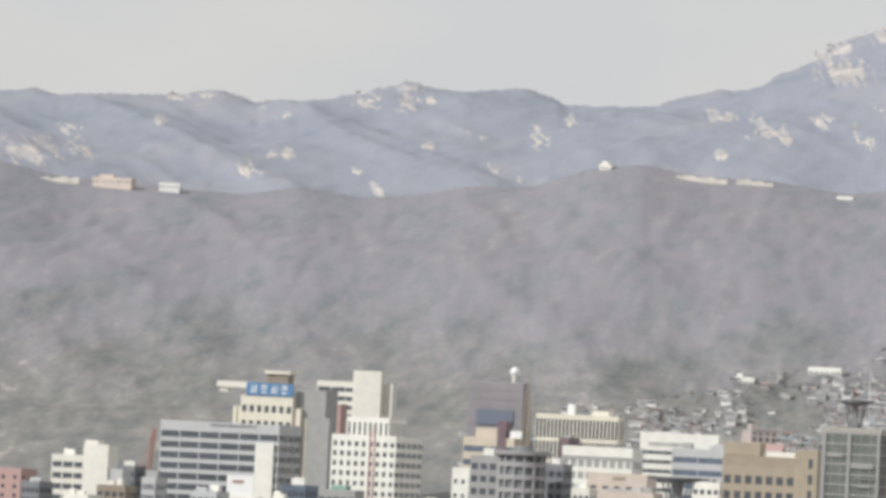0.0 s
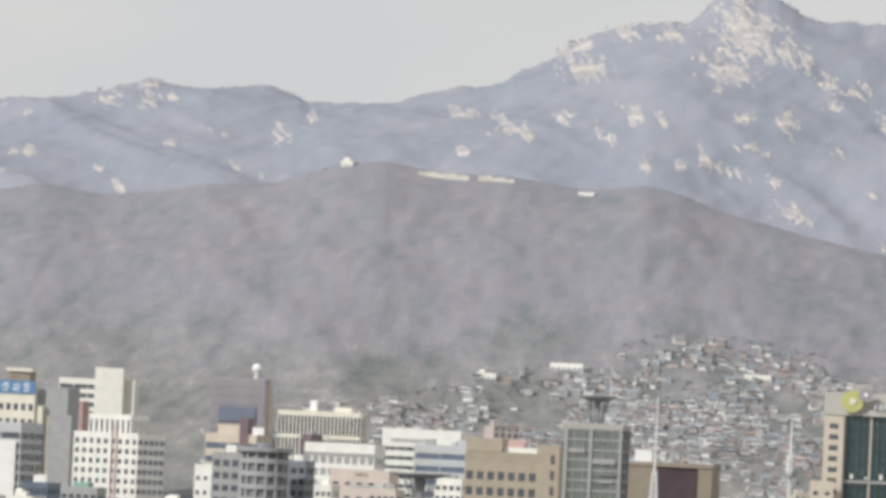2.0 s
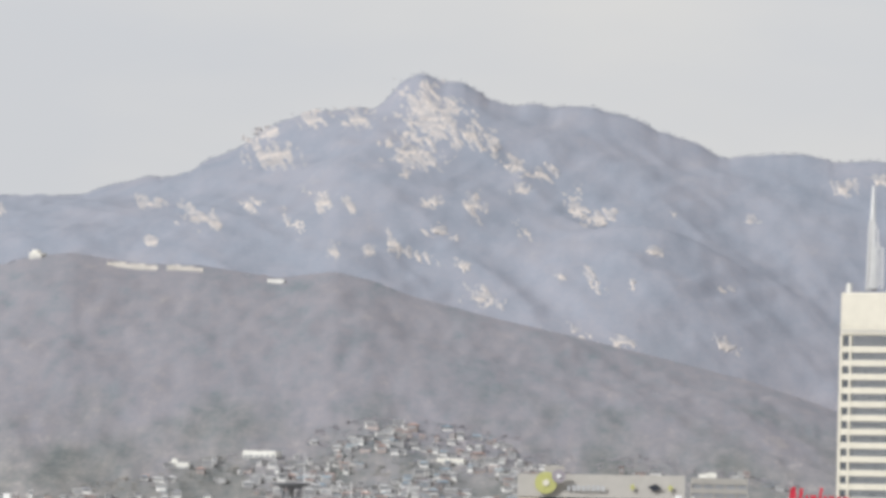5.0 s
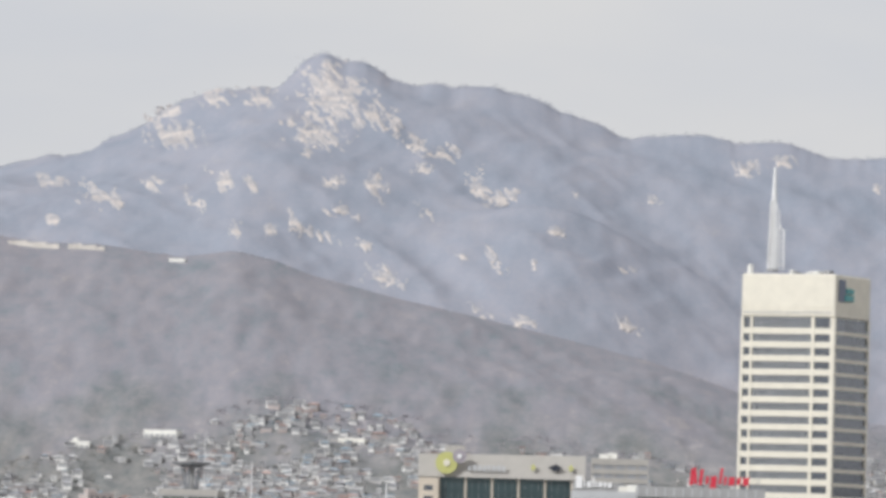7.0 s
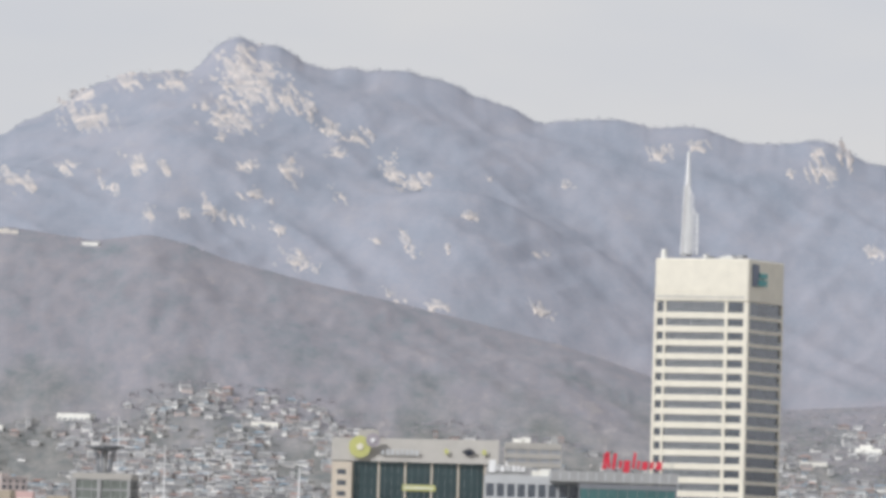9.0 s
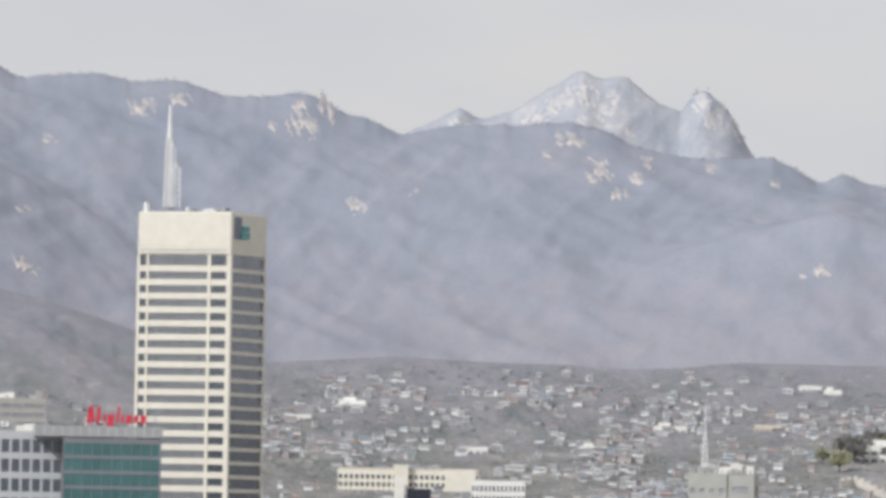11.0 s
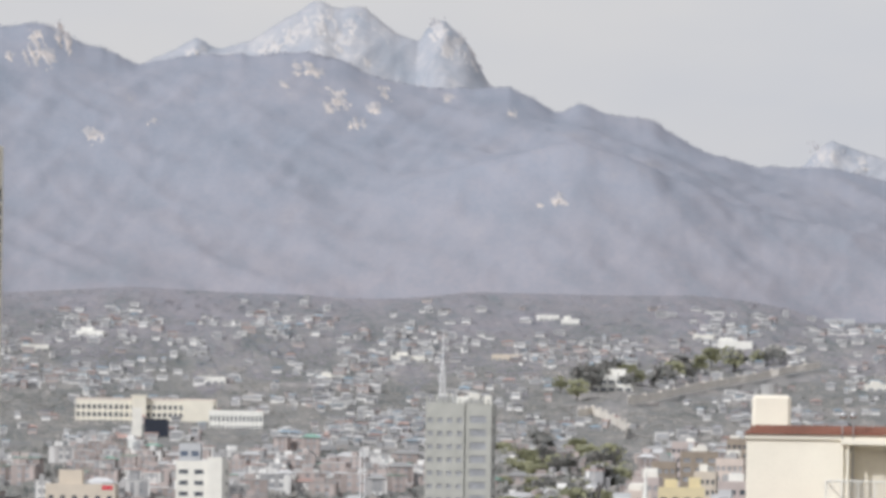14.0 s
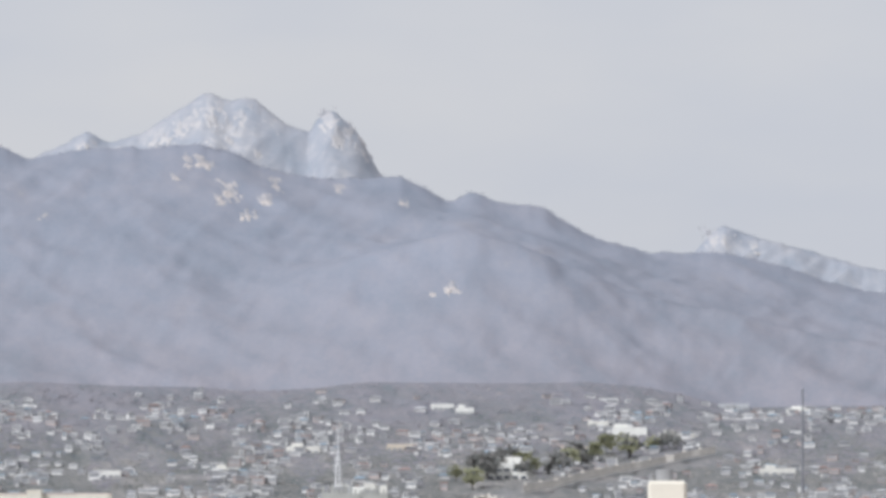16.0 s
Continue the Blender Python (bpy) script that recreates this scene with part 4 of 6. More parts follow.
# landing pad like a shallow dish on a stand
def landing_pad(az, el, d, half, label, stand):
    p = place(az, el, d)
    o = thing("landing_pad", Matrix.Translation(p), label, "landing pad")
    r = d * math.radians(half)
    part("deck", tube(0, 0, -0.5, 0, r * 0.98, r, 36), DARKGREY, o)
    part("dish", tube(0, 0, -1.6, -0.5, r * 0.35, r * 0.95, 36), DARKGREY, o)
    part("rim", tube(0, 0, -0.05, 0.15, r * 1.02, r * 1.02, 36), GREY, o)
    for k in range(6):
        a = k * math.tau / 6 + 0.3
        part("strut", rod((r * 0.3 * math.cos(a), r * 0.3 * math.sin(a), -stand), (r * 0.55 * math.cos(a), r * 0.55 * math.sin(a), -0.9), 0.28), DARKGREY, o)
    part("stem", tube(0, 0, -stand, -1.2, r * 0.16, r * 0.13, 16), GREY, o)
    return o


landing_pad(-5.375, 0.145, 2520, 0.23, "dark dish-shaped rooftop landing pad on struts", 8)
b = Block("white_pad_base", "white building under the dish-shaped landing pad", -5.52, -5.2, -0.07, 2530, turn=4, depth=16)
b.facade(WHITE, GLASS, 3.6, 6, 0.6, 0.3)
b = Block("tan_office", "tan stone office with paired dark windows", -5.05, -4.335, 0.345, 2480, turn=4, depth=20)
b.facade(TAN, GLASS, 5.1, 7, 0.48, 0.35, x1=b.xaz(-4.5), z1=b.zel(0.335), cap=4.0)
b.add("upper", TAN, b.xaz(-5.05), b.xaz(-4.775), 1, 12, b.zel(0.335), b.zel(0.435), bevel=0.2)
b.add("east_tower", TAN, b.xaz(-4.5), b.xaz(-4.335), -0.6, 14, 0, b.zel(0.40), "plain tan stair tower", bevel=0.2)
for i in range(8):
    b.add("window", GLASS, b.xaz(-4.405), b.xaz(-4.375), -0.65, -0.45, b.zel(0.33) - i * 5.1 - 3, b.zel(0.33) - i * 5.1)
for i in range(3):
    b.add("cornice_line", BROWN, -0.06, b.xaz(-4.5), -0.08, 0.2, b.zel(0.335) - 0.8 - i * 1.1, b.zel(0.335) - 0.6 - i * 1.1)
b.add("awning", WHITE, b.xaz(-4.77), b.xaz(-4.52), 3, 9, b.zel(0.335), b.zel(0.375))
b = Block("red_roof_block", "low block with a pink-red metal roof", -4.93, -4.62, 0.43, 2620, turn=4, depth=10)
b.add("wall", PALEPINK, 0, b.w, 0, 10, 0, b.h - 3, bevel=0.1)
bm = box(-0.3, b.w + 0.3, -0.3, 10.3, b.h - 3, b.h)
for v in bm.verts:
    if v.co.z > b.h - 1:
        v.co.y = 5 + (v.co.y - 5) * 0.1
part("roof", bm, PINK, b.ob, "pink-red pitched roof, its colour greyed for haze")
b = Block("glass_tower", "grey-green glass tower with a pale stone top band", -4.315, -3.885, 0.58, 2330, turn=3, depth=20)
b.facade(GREY, PALEGLASS, 3.1, 6, 0.16, 0.06, cap=1.6)
b.add("top_band", ROOFSLAB, -0.15, b.w + 0.15, -0.15, b.depth, b.h - 1.7, b.h + 0.05)
for az0, az1 in ((-4.318, -4.29), (-4.13, -4.105), (-3.905, -3.885)):
    b.add("column", GREY, b.xaz(az0), b.xaz(az1), -0.4, 0.5, 0, b.h - 1.7)
for k, (az0, az1, e0, e1) in enumerate(((-4.10, -3.93, 0.28, 0.34), (-4.06, -3.91, 0.20, 0.225), (-4.28, -4.16, 0.36, 0.41), (-4.05, -3.95, 0.14, 0.17))):
    b.add("balcony_band", GREY, b.xaz(az0), b.xaz(az1), -0.6, 0.2, b.zel(e0), b.zel(e1) - 0.8)
landing_pad(-4.085, 0.785, 2336, 0.145, "dark landing pad on curved legs above the glass tower", 8.2)
o = thing("pad_mast", Matrix.Translation(place(-3.985, 0.77, 2336)), "thin white mast beside the landing pad", "mast")
part("shaft", tube(0, 0, -8, 2336 * math.radians(0.24), 0.16, 0.08, 8), STEEL, o)
part("collar", tube(0, 0, 0.5, 1.4, 0.3, 0.3, 8), STEEL, o)
# dark-louvred theatre block with spire
b = Block("louvred_block", "brown stone block with dark maroon louvres under a heavy frame", -3.84, -3.20, 0.315, 2400, turn=3, depth=22)
b.add("wall_left", BROWN, 0, b.xaz(-3.625), 0, b.depth, 0, b.h - 1.5, bevel=0.15)
b.add("wall_right", BROWN, b.xaz(-3.31), b.w, 0, b.depth, 0, b.h - 1.5, bevel=0.15)
b.add("lintel", BROWN, -0.2, b.w + 0.2, -0.3, b.depth + 0.2, b.h - 1.5, b.h, bevel=0.15)
b.add("recess", MAROON, b.xaz(-3.625), b.xaz(-3.31), 1.6, b.depth, 0, b.h - 1.5)
for i in range(15):
    x = b.xaz(-3.62) + (b.xaz(-3.315) - b.xaz(-3.62)) * i / 15
    b.add("louvre", MAROON, x, x + 0.35, 0.5, 1.6, 0, b.h - 1.6)
for i in range(7):
    b.add("course", BROWN, b.xaz(-3.31) + 0.2, b.w + 0.08, -0.08, 3, b.h - 3.2 - i * 2.6, b.h - 3.0 - i * 2.6)
b.add("roof_box", SIGNWHITE, b.xaz(-3.80), b.xaz(-3.675), 5, 12, b.h, b.zel(0.405), "white rooftop box")
lattice_mast("spire_mast", "white lattice spire with a long needle", -3.635, -0.2, 0.80, 2330, 3.2, STEEL, 8, 0.55)
o = thing("roof_mast", Matrix.Translation(place(-3.685, 0.38, 2400)), "short white antenna bracket on the roof", "mast")
part("shaft", tube(0, 0, -2, 5.0, 0.12, 0.08, 8), STEEL, o)
part("arm", box(-0.3, 0.9, -0.1, 0.1, 3.2, 3.5), STEEL, o)
o = thing("cluster_mast", Matrix.Translation(place(-2.63, -0.25, 2450)), "pale mast with a cage of antennas", "mast")
part("shaft", tube(0, 0, 0, 2450 * math.radians(0.92), 0.75, 0.2, 8), SIGNWHITE, o)
for k in range(6):
    a = k * math.tau / 6
    z = 2450 * math.radians(0.53)
    part("antenna_panel", tube(0.9 * math.cos(a), 0.9 * math.sin(a), z, z + 2450 * math.radians(0.13), 0.3, 0.25, 6), SIGNWHITE, o)
    part("cage_rod", tube(0.8 * math.cos(a), 0.8 * math.sin(a), 2, z - 1, 0.09, 0.09, 6), OFFWHITE, o)
part("platform", tube(0, 0, 2450 * math.radians(0.50), 2450 * math.radians(0.515), 1.7, 1.7, 12), GREY, o)

# ---- east group ----
b = Block("school", "long cream school with rows of windows and a clock tower", 1.505, 2.55, 0.425, 3160, turn=4, depth=12)
b.facade(CREAM, GLASS, 3.0, 26, 0.45, 0.4, z1=b.zel(0.415))
b.add("roof_line", PALEPINK, 0, b.w, 0, 12, b.zel(0.415), b.zel(0.43))
b.add("tower", CREAM, b.xaz(1.925), b.xaz(2.03), -3, 6, 0, b.zel(0.455), "cream stair tower")
b.add("tower_cap", CREAM, b.xaz(1.915), b.xaz(2.04), -3.3, 6.3, b.zel(0.44), b.zel(0.452))
b.add("gable", CREAM, b.xaz(2.30), b.xaz(2.53), -1, 8, 0, b.zel(0.42))
b = Block("school_wing", "lower white school wing with a colonnade", 2.50, 2.90, 0.35, 3125, turn=4, depth=10)
b.facade(WHITE, GLASS, 4.5, 13, 0.4, 0.5)
o = Block("score_board", "dark screen on a white slab tower", 1.985, 2.205, 0.28, 3060, turn=2, depth=4)
o.add("slab", OFFWHITE, o.xaz(1.925), o.xaz(2.0), 0, 4, 0, o.zel(0.36))
o.add("screen", BLACK, o.xaz(2.02), o.xaz(2.2), -0.3, 1.2, o.zel(0.125), o.h, "dark display panel")
o.add("legs", GREY, o.xaz(2.04), o.xaz(2.18), 0.2, 1.0, 0, o.zel(0.125))
b = Block("grey_tower_block", "grey apartment tower with small windows and a ragged roof edge", 4.115, 4.60, 0.43, 1900, turn=9, depth=16)
b.facade(TOWERGREY, FARGLASS, 3.35, 4, 0.62, 0.45, x1=b.xaz(4.40), cap=1.6)
b.facade(TOWERGREY, FARGLASS, 3.35, 1, 0.45, 0.4, x0=b.xaz(4.40), x1=b.w, y0=0.6, cap=1.6)
rooftop_clutter(b, 12, 21)
for i in range(14):
    x = b.w * i / 14
    b.add("roof_stub", TOWERGREY, x, x + 0.5, 0.3, 0.8, b.h, b.h + random.Random(i).uniform(0.5, 2.2))
lattice_mast("roof_mast", "white lattice mast with a needle on the grey tower", 4.237, 0.45, 0.97, 1904, 1.5, STEEL, 9, 0.45)
o = thing("twin_pole", Matrix.Translation(place(3.65, -0.5, 1700)), "pair of white poles joined by a rounded arch", "pole")
for x in (-0.45, 0.45):
    part("pole", tube(x, 0, -6, 1700 * math.radians(0.57), 0.14, 0.14, 8), STEEL, o)
bm = bmesh.new()
for k in range(8):
    a, c = math.pi * k / 8, math.pi * (k + 1) / 8
    rod((0.45 * math.cos(a), 0, 0.45 * math.sin(a) + 1700 * math.radians(0.57)), (0.45 * math.cos(c), 0, 0.45 * math.sin(c) + 1700 * math.radians(0.57)), 0.14, 6, bm)
part("arch", bm, STEEL, o)
b = Block("cream_flats", "cream apartment block with small windows and a stair head", 1.29, 1.81, -0.215, 1700, turn=5, depth=14)
b.facade(BEIGE, GLASS, 3.0, 6, 0.65, 0.6)
b.add("stair_head", BEIGE, b.xaz(1.385), b.xaz(1.56), 2, 8, b.h, b.zel(-0.11))
b.add("red_panel", RED, b.xaz(1.71), b.xaz(1.79), -0.1, 0.2, b.zel(-0.255), b.zel(-0.225))
b = Block("white_villa", "large white villa with stepped flat roofs", 5.28, 5.65, 0.66, 3400, turn=6, depth=14)
b.facade(WHITE, GLASS, 3.6, 6, 0.6, 0.3)
b.add("upper", WHITE, b.xaz(5.47), b.xaz(5.60), 3, 10, b.h, b.zel(0.705))
b = Block("white_villa", "white hillside villa with a broad roof terrace", 6.29, 6.54, 0.925, 3650, turn=4, depth=14)
b.facade(WHITE, GLASS, 4, 4, 0.6, 0.3)
b.add("upper", WHITE, b.xaz(6.3), b.xaz(6.4), 3, 10, b.h, b.zel(0.95))
for i, (az0, az1, top, dd, m) in enumerate(((4.95, 5.1, 1.10, 3850, WHITE), (5.12, 5.25, 1.07, 3830, WHITE), (6.1, 6.25, 0.97, 3700, OFFWHITE), (6.65, 6.9, 0.88, 3600, OFFWHITE), (7.08, 7.3, 1.10, 3860, PALEGREY), (7.58, 7.8, 1.06, 3900, WHITE), (2.42, 2.62, 0.60, 3200, WHITE), (3.85, 4.1, 0.78, 3450, OFFWHITE), (5.9, 6.12, 0.78, 3450, PALEPINK), (7.4, 7.65, 0.62, 3250, OFFWHITE), (4.6, 4.8, 0.80, 3500, BEIGE), (1.5, 1.7, 0.93, 3600, WHITE), (1.1, 1.3, 0.82, 3500, OFFWHITE), (3.3, 3.5, 0.62, 3200, OFFWHITE), (-4.45, -4.2, 1.02, 3600, WHITE), (-5.0, -4.85, 0.92, 3520, WHITE), (-3.0, -2.8, 1.0, 3560, OFFWHITE), (-6.08, -5.99, 2.452, 3975, OFFWHITE), (-4.3, -4.18, 2.30, 3960, WHITE), (-9.85, -9.55, 2.165, 3960, PALEPINK), (-9.35, -9.2, 2.15, 3960, WHITE))):
    high = 2.6 if top > 2 else 3.0
    if top < 2:
        dd = float(distance_for([(az0 + az1) / 2], [top - math.degrees(high / dd)], 3000, 3984)[0])
    b = Block("hillside_house", "pale flat-roofed house standing among trees on the slope", az0, az1, top, dd, turn=(i * 7) % 20 - 5, depth=9, category="house", group="hillside houses")
    b.h = high
    b.foot.z = place(az0, top, dd).z - b.h
    b.ob.location.z = b.foot.z
    b.facade(m, FARGLASS, 2.9, 4 + i % 3, 0.6, 0.35)
    b.add("plinth", GREY if top < 2 else m, 0.1, b.w - 0.1, 0.1, b.depth, -1.5 if top < 2 else -4, 0)
    if i % 2:
        b.add("upper", m, b.w * 0.15, b.w * (0.4 + 0.1 * (i % 3)), 2, 7, b.h, b.h + 1.5)
o = Block("steeple", "slim white church steeple", 5.735, 5.79, -0.28, 1750, turn=0, depth=1.6, category="church")
o.add("shaft", WHITE, 0, o.w, 0, o.w, 0, o.h)
part("spire", tube(o.w / 2, o.w / 2, o.h, o.zel(-0.01), 0.75, 0.05, 8), WHITE, o.ob)
b = Block("yellow_house", "yellow house with stepped roof blocks", 5.855, 6.2, -0.17, 1800, turn=6, depth=12, category="house")
b.facade(YELLOW, GLASS, 3.0, 4, 0.6, 0.5)
b.add("upper", YELLOW, b.xaz(5.9), b.xaz(6.0), 2, 8, b.h, b.zel(-0.11))
b.add("upper", YELLOW, b.xaz(6.08), b.xaz(6.17), 2, 8, b.h, b.zel(-0.095))
b = Block("pink_flats", "pink-grey flats with dark window bands", 5.88, 6.22, -0.33, 1500, turn=4, depth=12)
b.facade(PALEPINK, GLASS, 2.9, 5, 0.6, 0.4)
b = Block("salmon_house", "salmon house with a blue tarpaulin roof", 5.47, 5.72, -0.37, 1450, turn=4, depth=10, category="house")
b.facade(PINK, GLASS, 2.9, 4, 0.6, 0.5)
BRICKQUARTER = [(5.62, 5.80, -0.20, 1900, PALEPINK), (5.80, 5.98, 0.02, 2200, BROWN), (5.95, 6.12, 0.17, 2420, HOUSEBRICK), (6.02, 6.30, 0.10, 2350, BROWN), (6.12, 6.28, -0.05, 2100, BEIGE),
                (6.28, 6.48, 0.05, 2250, PALEPINK), (6.3, 6.52, -0.12, 1950, HOUSEBRICK), (5.66, 5.86, -0.10, 2050, HOUSEBRICK), (6.36, 6.55, 0.20, 2500, BROWN), (5.5, 5.66, -0.30, 1650, OFFWHITE), (6.2, 6.42, -0.26, 1600, PALEPINK)]
for i, (az0, az1, top, dd, m) in enumerate(BRICKQUARTER):
    b = Block("brick_flats", "brick and render flats stepped up the slope", az0, az1, top, dd, turn=4 + (i * 5) % 14, depth=10, group="brick flats")
    b.facade(m, FARGLASS if i % 2 else GLASS, 2.9, 3 + i % 3, 0.55, 0.4)
    rooftop_clutter(b, 3, 300 + i)
b = Block("slab_block", "white slab block with a bare end wall", 2.26, 2.60, -0.03, 2150, turn=12, depth=12)
b.facade(OFFWHITE, GLASS, 3.2, 3, 0.6, 0.4)
b.add("end_wall", OFFWHITE, b.xaz(2.49), b.w + 0.1, -0.5, 6, 0, b.zel(0.0))
b = Block("blue_block", "blue-grey flat-roofed office block", 2.28, 2.44, 0.10, 2250, turn=6, depth=8)
b.facade(PALEGREY, BLUEGLASS, 3.2, 2, 0.5, 0.3)
o = thing("water_tank", Matrix.Translation(place(6.355, -0.28, 900)), "polished steel rooftop water tank", "water tank")
bm = bmesh.new()
bmesh.ops.create_uvsphere(bm, u_segments=20, v_segments=10, radius=1.1)
for v in bm.verts:
    v.co.z *= 0.55
part("shell", bm, CHROME, o)
part("foot", tube(0, 0, -1.6, -0.3, 0.5, 0.5, 10), GALV, o)
b = Block("tank_house", "grey house under the water tank", 6.2, 6.50, -0.375, 900, turn=4, depth=5, category="house")
b.facade(GREY, GLASS, 3.0, 3, 0.6, 0.4)

# fortress wall climbing the slope
def wall_run(points, label):
    o = thing("fortress_wall", Matrix.Identity(4), label, "fortress wall")
    for (a0, e0), (a1, e1) in zip(points, points[1:]):
        for k in range(4):
            u, v = k / 4, (k + 1) / 4
            pe = [(a0 + (a1 - a0) * w_, e0 + (e1 - e0) * w_) for w_ in (u, v)]
            dd = distance_for([a for a, e in pe], [e - 0.075 for a, e in pe], 2300, 3900)
            p, q = place(*pe[0], dd[0]), place(*pe[1], dd[1])
            bm = bmesh.new()
            vs = [bm.verts.new((w.x, w.y + dy, w.z + dz)) for w in (p, q) for dy in (-0.8, 0.8) for dz in (-3.4, 0)]
            bmesh.ops.convex_hull(bm, input=vs)
            part("wall_length", bm, WALLSTONE, o)
            if k % 2 == 0:
                part("merlon", box(p.x, p.x + 1.2, p.y - 0.8, p.y + 0.8, p.z - 0.3, p.z + 0.8), WALLSTONE, o)


wall_run([(5.62, 0.50), (5.85, 0.535), (6.05, 0.59), (6.3, 0.64), (6.55, 0.685), (6.8, 0.74), (7.05, 0.785)], "pale stone fortress wall climbing the wooded slope")
wall_run([(5.25, 0.40), (5.35, 0.42), (5.45, 0.385), (5.55, 0.33), (5.62, 0.29), (5.60, 0.25)], "low curving fortress wall with a footpath")


# ---- granite outcrops on the mountains: bearing, elevation, width and height in degrees, lean ----
WEST_OUTCROPS = [(-10.30, 2.34, 0.51, 0.17, 0), (-10.05, 2.52, 0.17, 0.08, 0), (-9.92, 2.38, 0.21, 0.09, -30), (-9.36, 2.62, 0.08, 0.07, 0), (-8.71, 2.28, 0.17, 0.11, 20), (-8.45, 2.41, 0.18, 0.08, 15), (-9.22, 2.80, 0.17, 0.05, 0), (-9.01, 2.82, 0.19, 0.05, 0), (-8.63, 2.74, 0.06, 0.05, 0), (-8.44, 2.69, 0.17, 0.04, 15), (-7.83, 2.83, 0.21, 0.12, 0), (-7.50, 2.95, 0.17, 0.06, 0), (-7.52, 2.83, 0.15, 0.12, 0), (-7.37, 2.87, 0.08, 0.06, 0), (-7.36, 2.52, 0.09, 0.05, 0), (-7.89, 2.31, 0.12, 0.06, 0), (-7.72, 2.19, 0.11, 0.08, -30), (-6.84, 2.37, 0.13, 0.07, -20), (-6.67, 2.30, 0.08, 0.05, 0), (-6.53, 2.62, 0.13, 0.15, 0), (-6.32, 2.75, 0.09, 0.11, 0), (-6.93, 2.61, 0.09, 0.06, 0), (-7.08, 2.64, 0.09, 0.06, 0), (-5.20, 2.85, 0.21, 0.08, -10), (-5.17, 2.56, 0.09, 0.06, -20)]
PEAK_OUTCROPS = [(-4.29, 3.23, 0.38, 0.18, 0), (-4.38, 3.38, 0.21, 0.08, 10), (-3.98, 3.50, 0.29, 0.11, 10), (-3.65, 3.51, 0.19, 0.13, 0), (-3.43, 3.35, 0.11, 0.08, 0), (-3.34, 3.22, 0.12, 0.05, -10), (-3.29, 3.11, 0.10, 0.06, 0), (-3.21, 3.61, 0.29, 0.32, 0), (-3.10, 3.47, 0.25, 0.19, -10), (-2.97, 3.54, 0.17, 0.25, -30), (-2.80, 3.42, 0.23, 0.21, -40), (-2.65, 3.32, 0.17, 0.13, -40), (-2.48, 3.20, 0.21, 0.11, -20), (-2.27, 3.15, 0.19, 0.11, -10), (-2.93, 3.25, 0.07, 0.06, 0), (-3.08, 2.92, 0.19, 0.10, 0), (-2.76, 2.89, 0.15, 0.19, -20), (-3.05, 2.70, 0.17, 0.09, 0), (-2.92, 2.65, 0.08, 0.05, 0), (-3.36, 2.60, 0.12, 0.18, 25), (-3.17, 2.51, 0.26, 0.08, -15), (-2.87, 2.44, 0.15, 0.09, -30), (-2.40, 2.71, 0.22, 0.08, -35), (-2.00, 2.89, 0.23, 0.10, -45), (-1.81, 2.83, 0.22, 0.10, 15), (-2.69, 2.20, 0.26, 0.15, -10)]
FLANK_OUTCROPS = [(-2.13, 2.38, 0.15, 0.04, -10), (-1.85, 2.35, 0.08, 0.21, 30), (-2.28, 1.96, 0.11, 0.06, 0), (-1.97, 1.97, 0.17, 0.08, -25), (-4.43, 2.86, 0.15, 0.12, 0), (-4.13, 2.73, 0.12, 0.22, 25), (-3.92, 2.89, 0.18, 0.16, -15), (-4.84, 2.75, 0.25, 0.15, -15), (-5.17, 2.56, 0.10, 0.06, 0), (-5.18, 2.84, 0.24, 0.08, -10), (-3.57, 2.54, 0.13, 0.09, -30), (-3.80, 2.52, 0.09, 0.12, 0), (-4.69, 2.71, 0.08, 0.13, 25), (-2.43, 3.03, 0.13, 0.08, 0), (-3.71, 2.87, 0.08, 0.11, 30), (-4.03, 2.97, 0.08, 0.07, 0)]
MID_OUTCROPS = [(-0.70, 2.82, 0.11, 0.05, -15), (-0.87, 1.90, 0.21, 0.08, -35), (-0.01, 3.08, 0.17, 0.11, 0), (0.26, 3.14, 0.19, 0.08, 0), (-0.88, 2.32, 0.11, 0.08, -20), (-1.41, 2.58, 0.10, 0.07, -20), (-1.58, 2.34, 0.06, 0.11, 25), (-1.27, 2.86, 0.06, 0.04, 0), (-2.00, 3.03, 0.08, 0.06, 0), (-1.65, 1.90, 0.17, 0.08, 0), (-3.68, 2.85, 0.06, 0.10, 20), (-3.19, 3.29, 0.38, 0.29, -20), (-3.11, 3.54, 0.46, 0.34, -25)]
EAST_OUTCROPS = [(1.19, 3.00, 0.22, 0.24, 0), (1.38, 3.11, 0.10, 0.24, 30), (1.61, 2.38, 0.14, 0.11, -35), (2.04, 2.49, 0.06, 0.04, 0), (3.22, 2.89, 0.26, 0.09, -10), (3.01, 2.78, 0.09, 0.06, 15), (3.41, 2.68, 0.17, 0.15, 0), (3.69, 2.61, 0.11, 0.08, 0), (3.57, 2.50, 0.10, 0.07, 0), (5.07, 1.96, 0.12, 0.08, 10), (4.94, 1.92, 0.06, 0.05, 0), (4.74, 2.60, 0.09, 0.06, 0), (4.25, 2.70, 0.07, 0.05, 0), (-0.01, 3.04, 0.10, 0.06, 0), (-0.68, 2.82, 0.13, 0.06, -20), (3.77, 2.73, 0.07, 0.11, 20), (0.96, 2.96, 0.08, 0.06, 0), (3.37, 2.63, 0.08, 0.08, 0)]


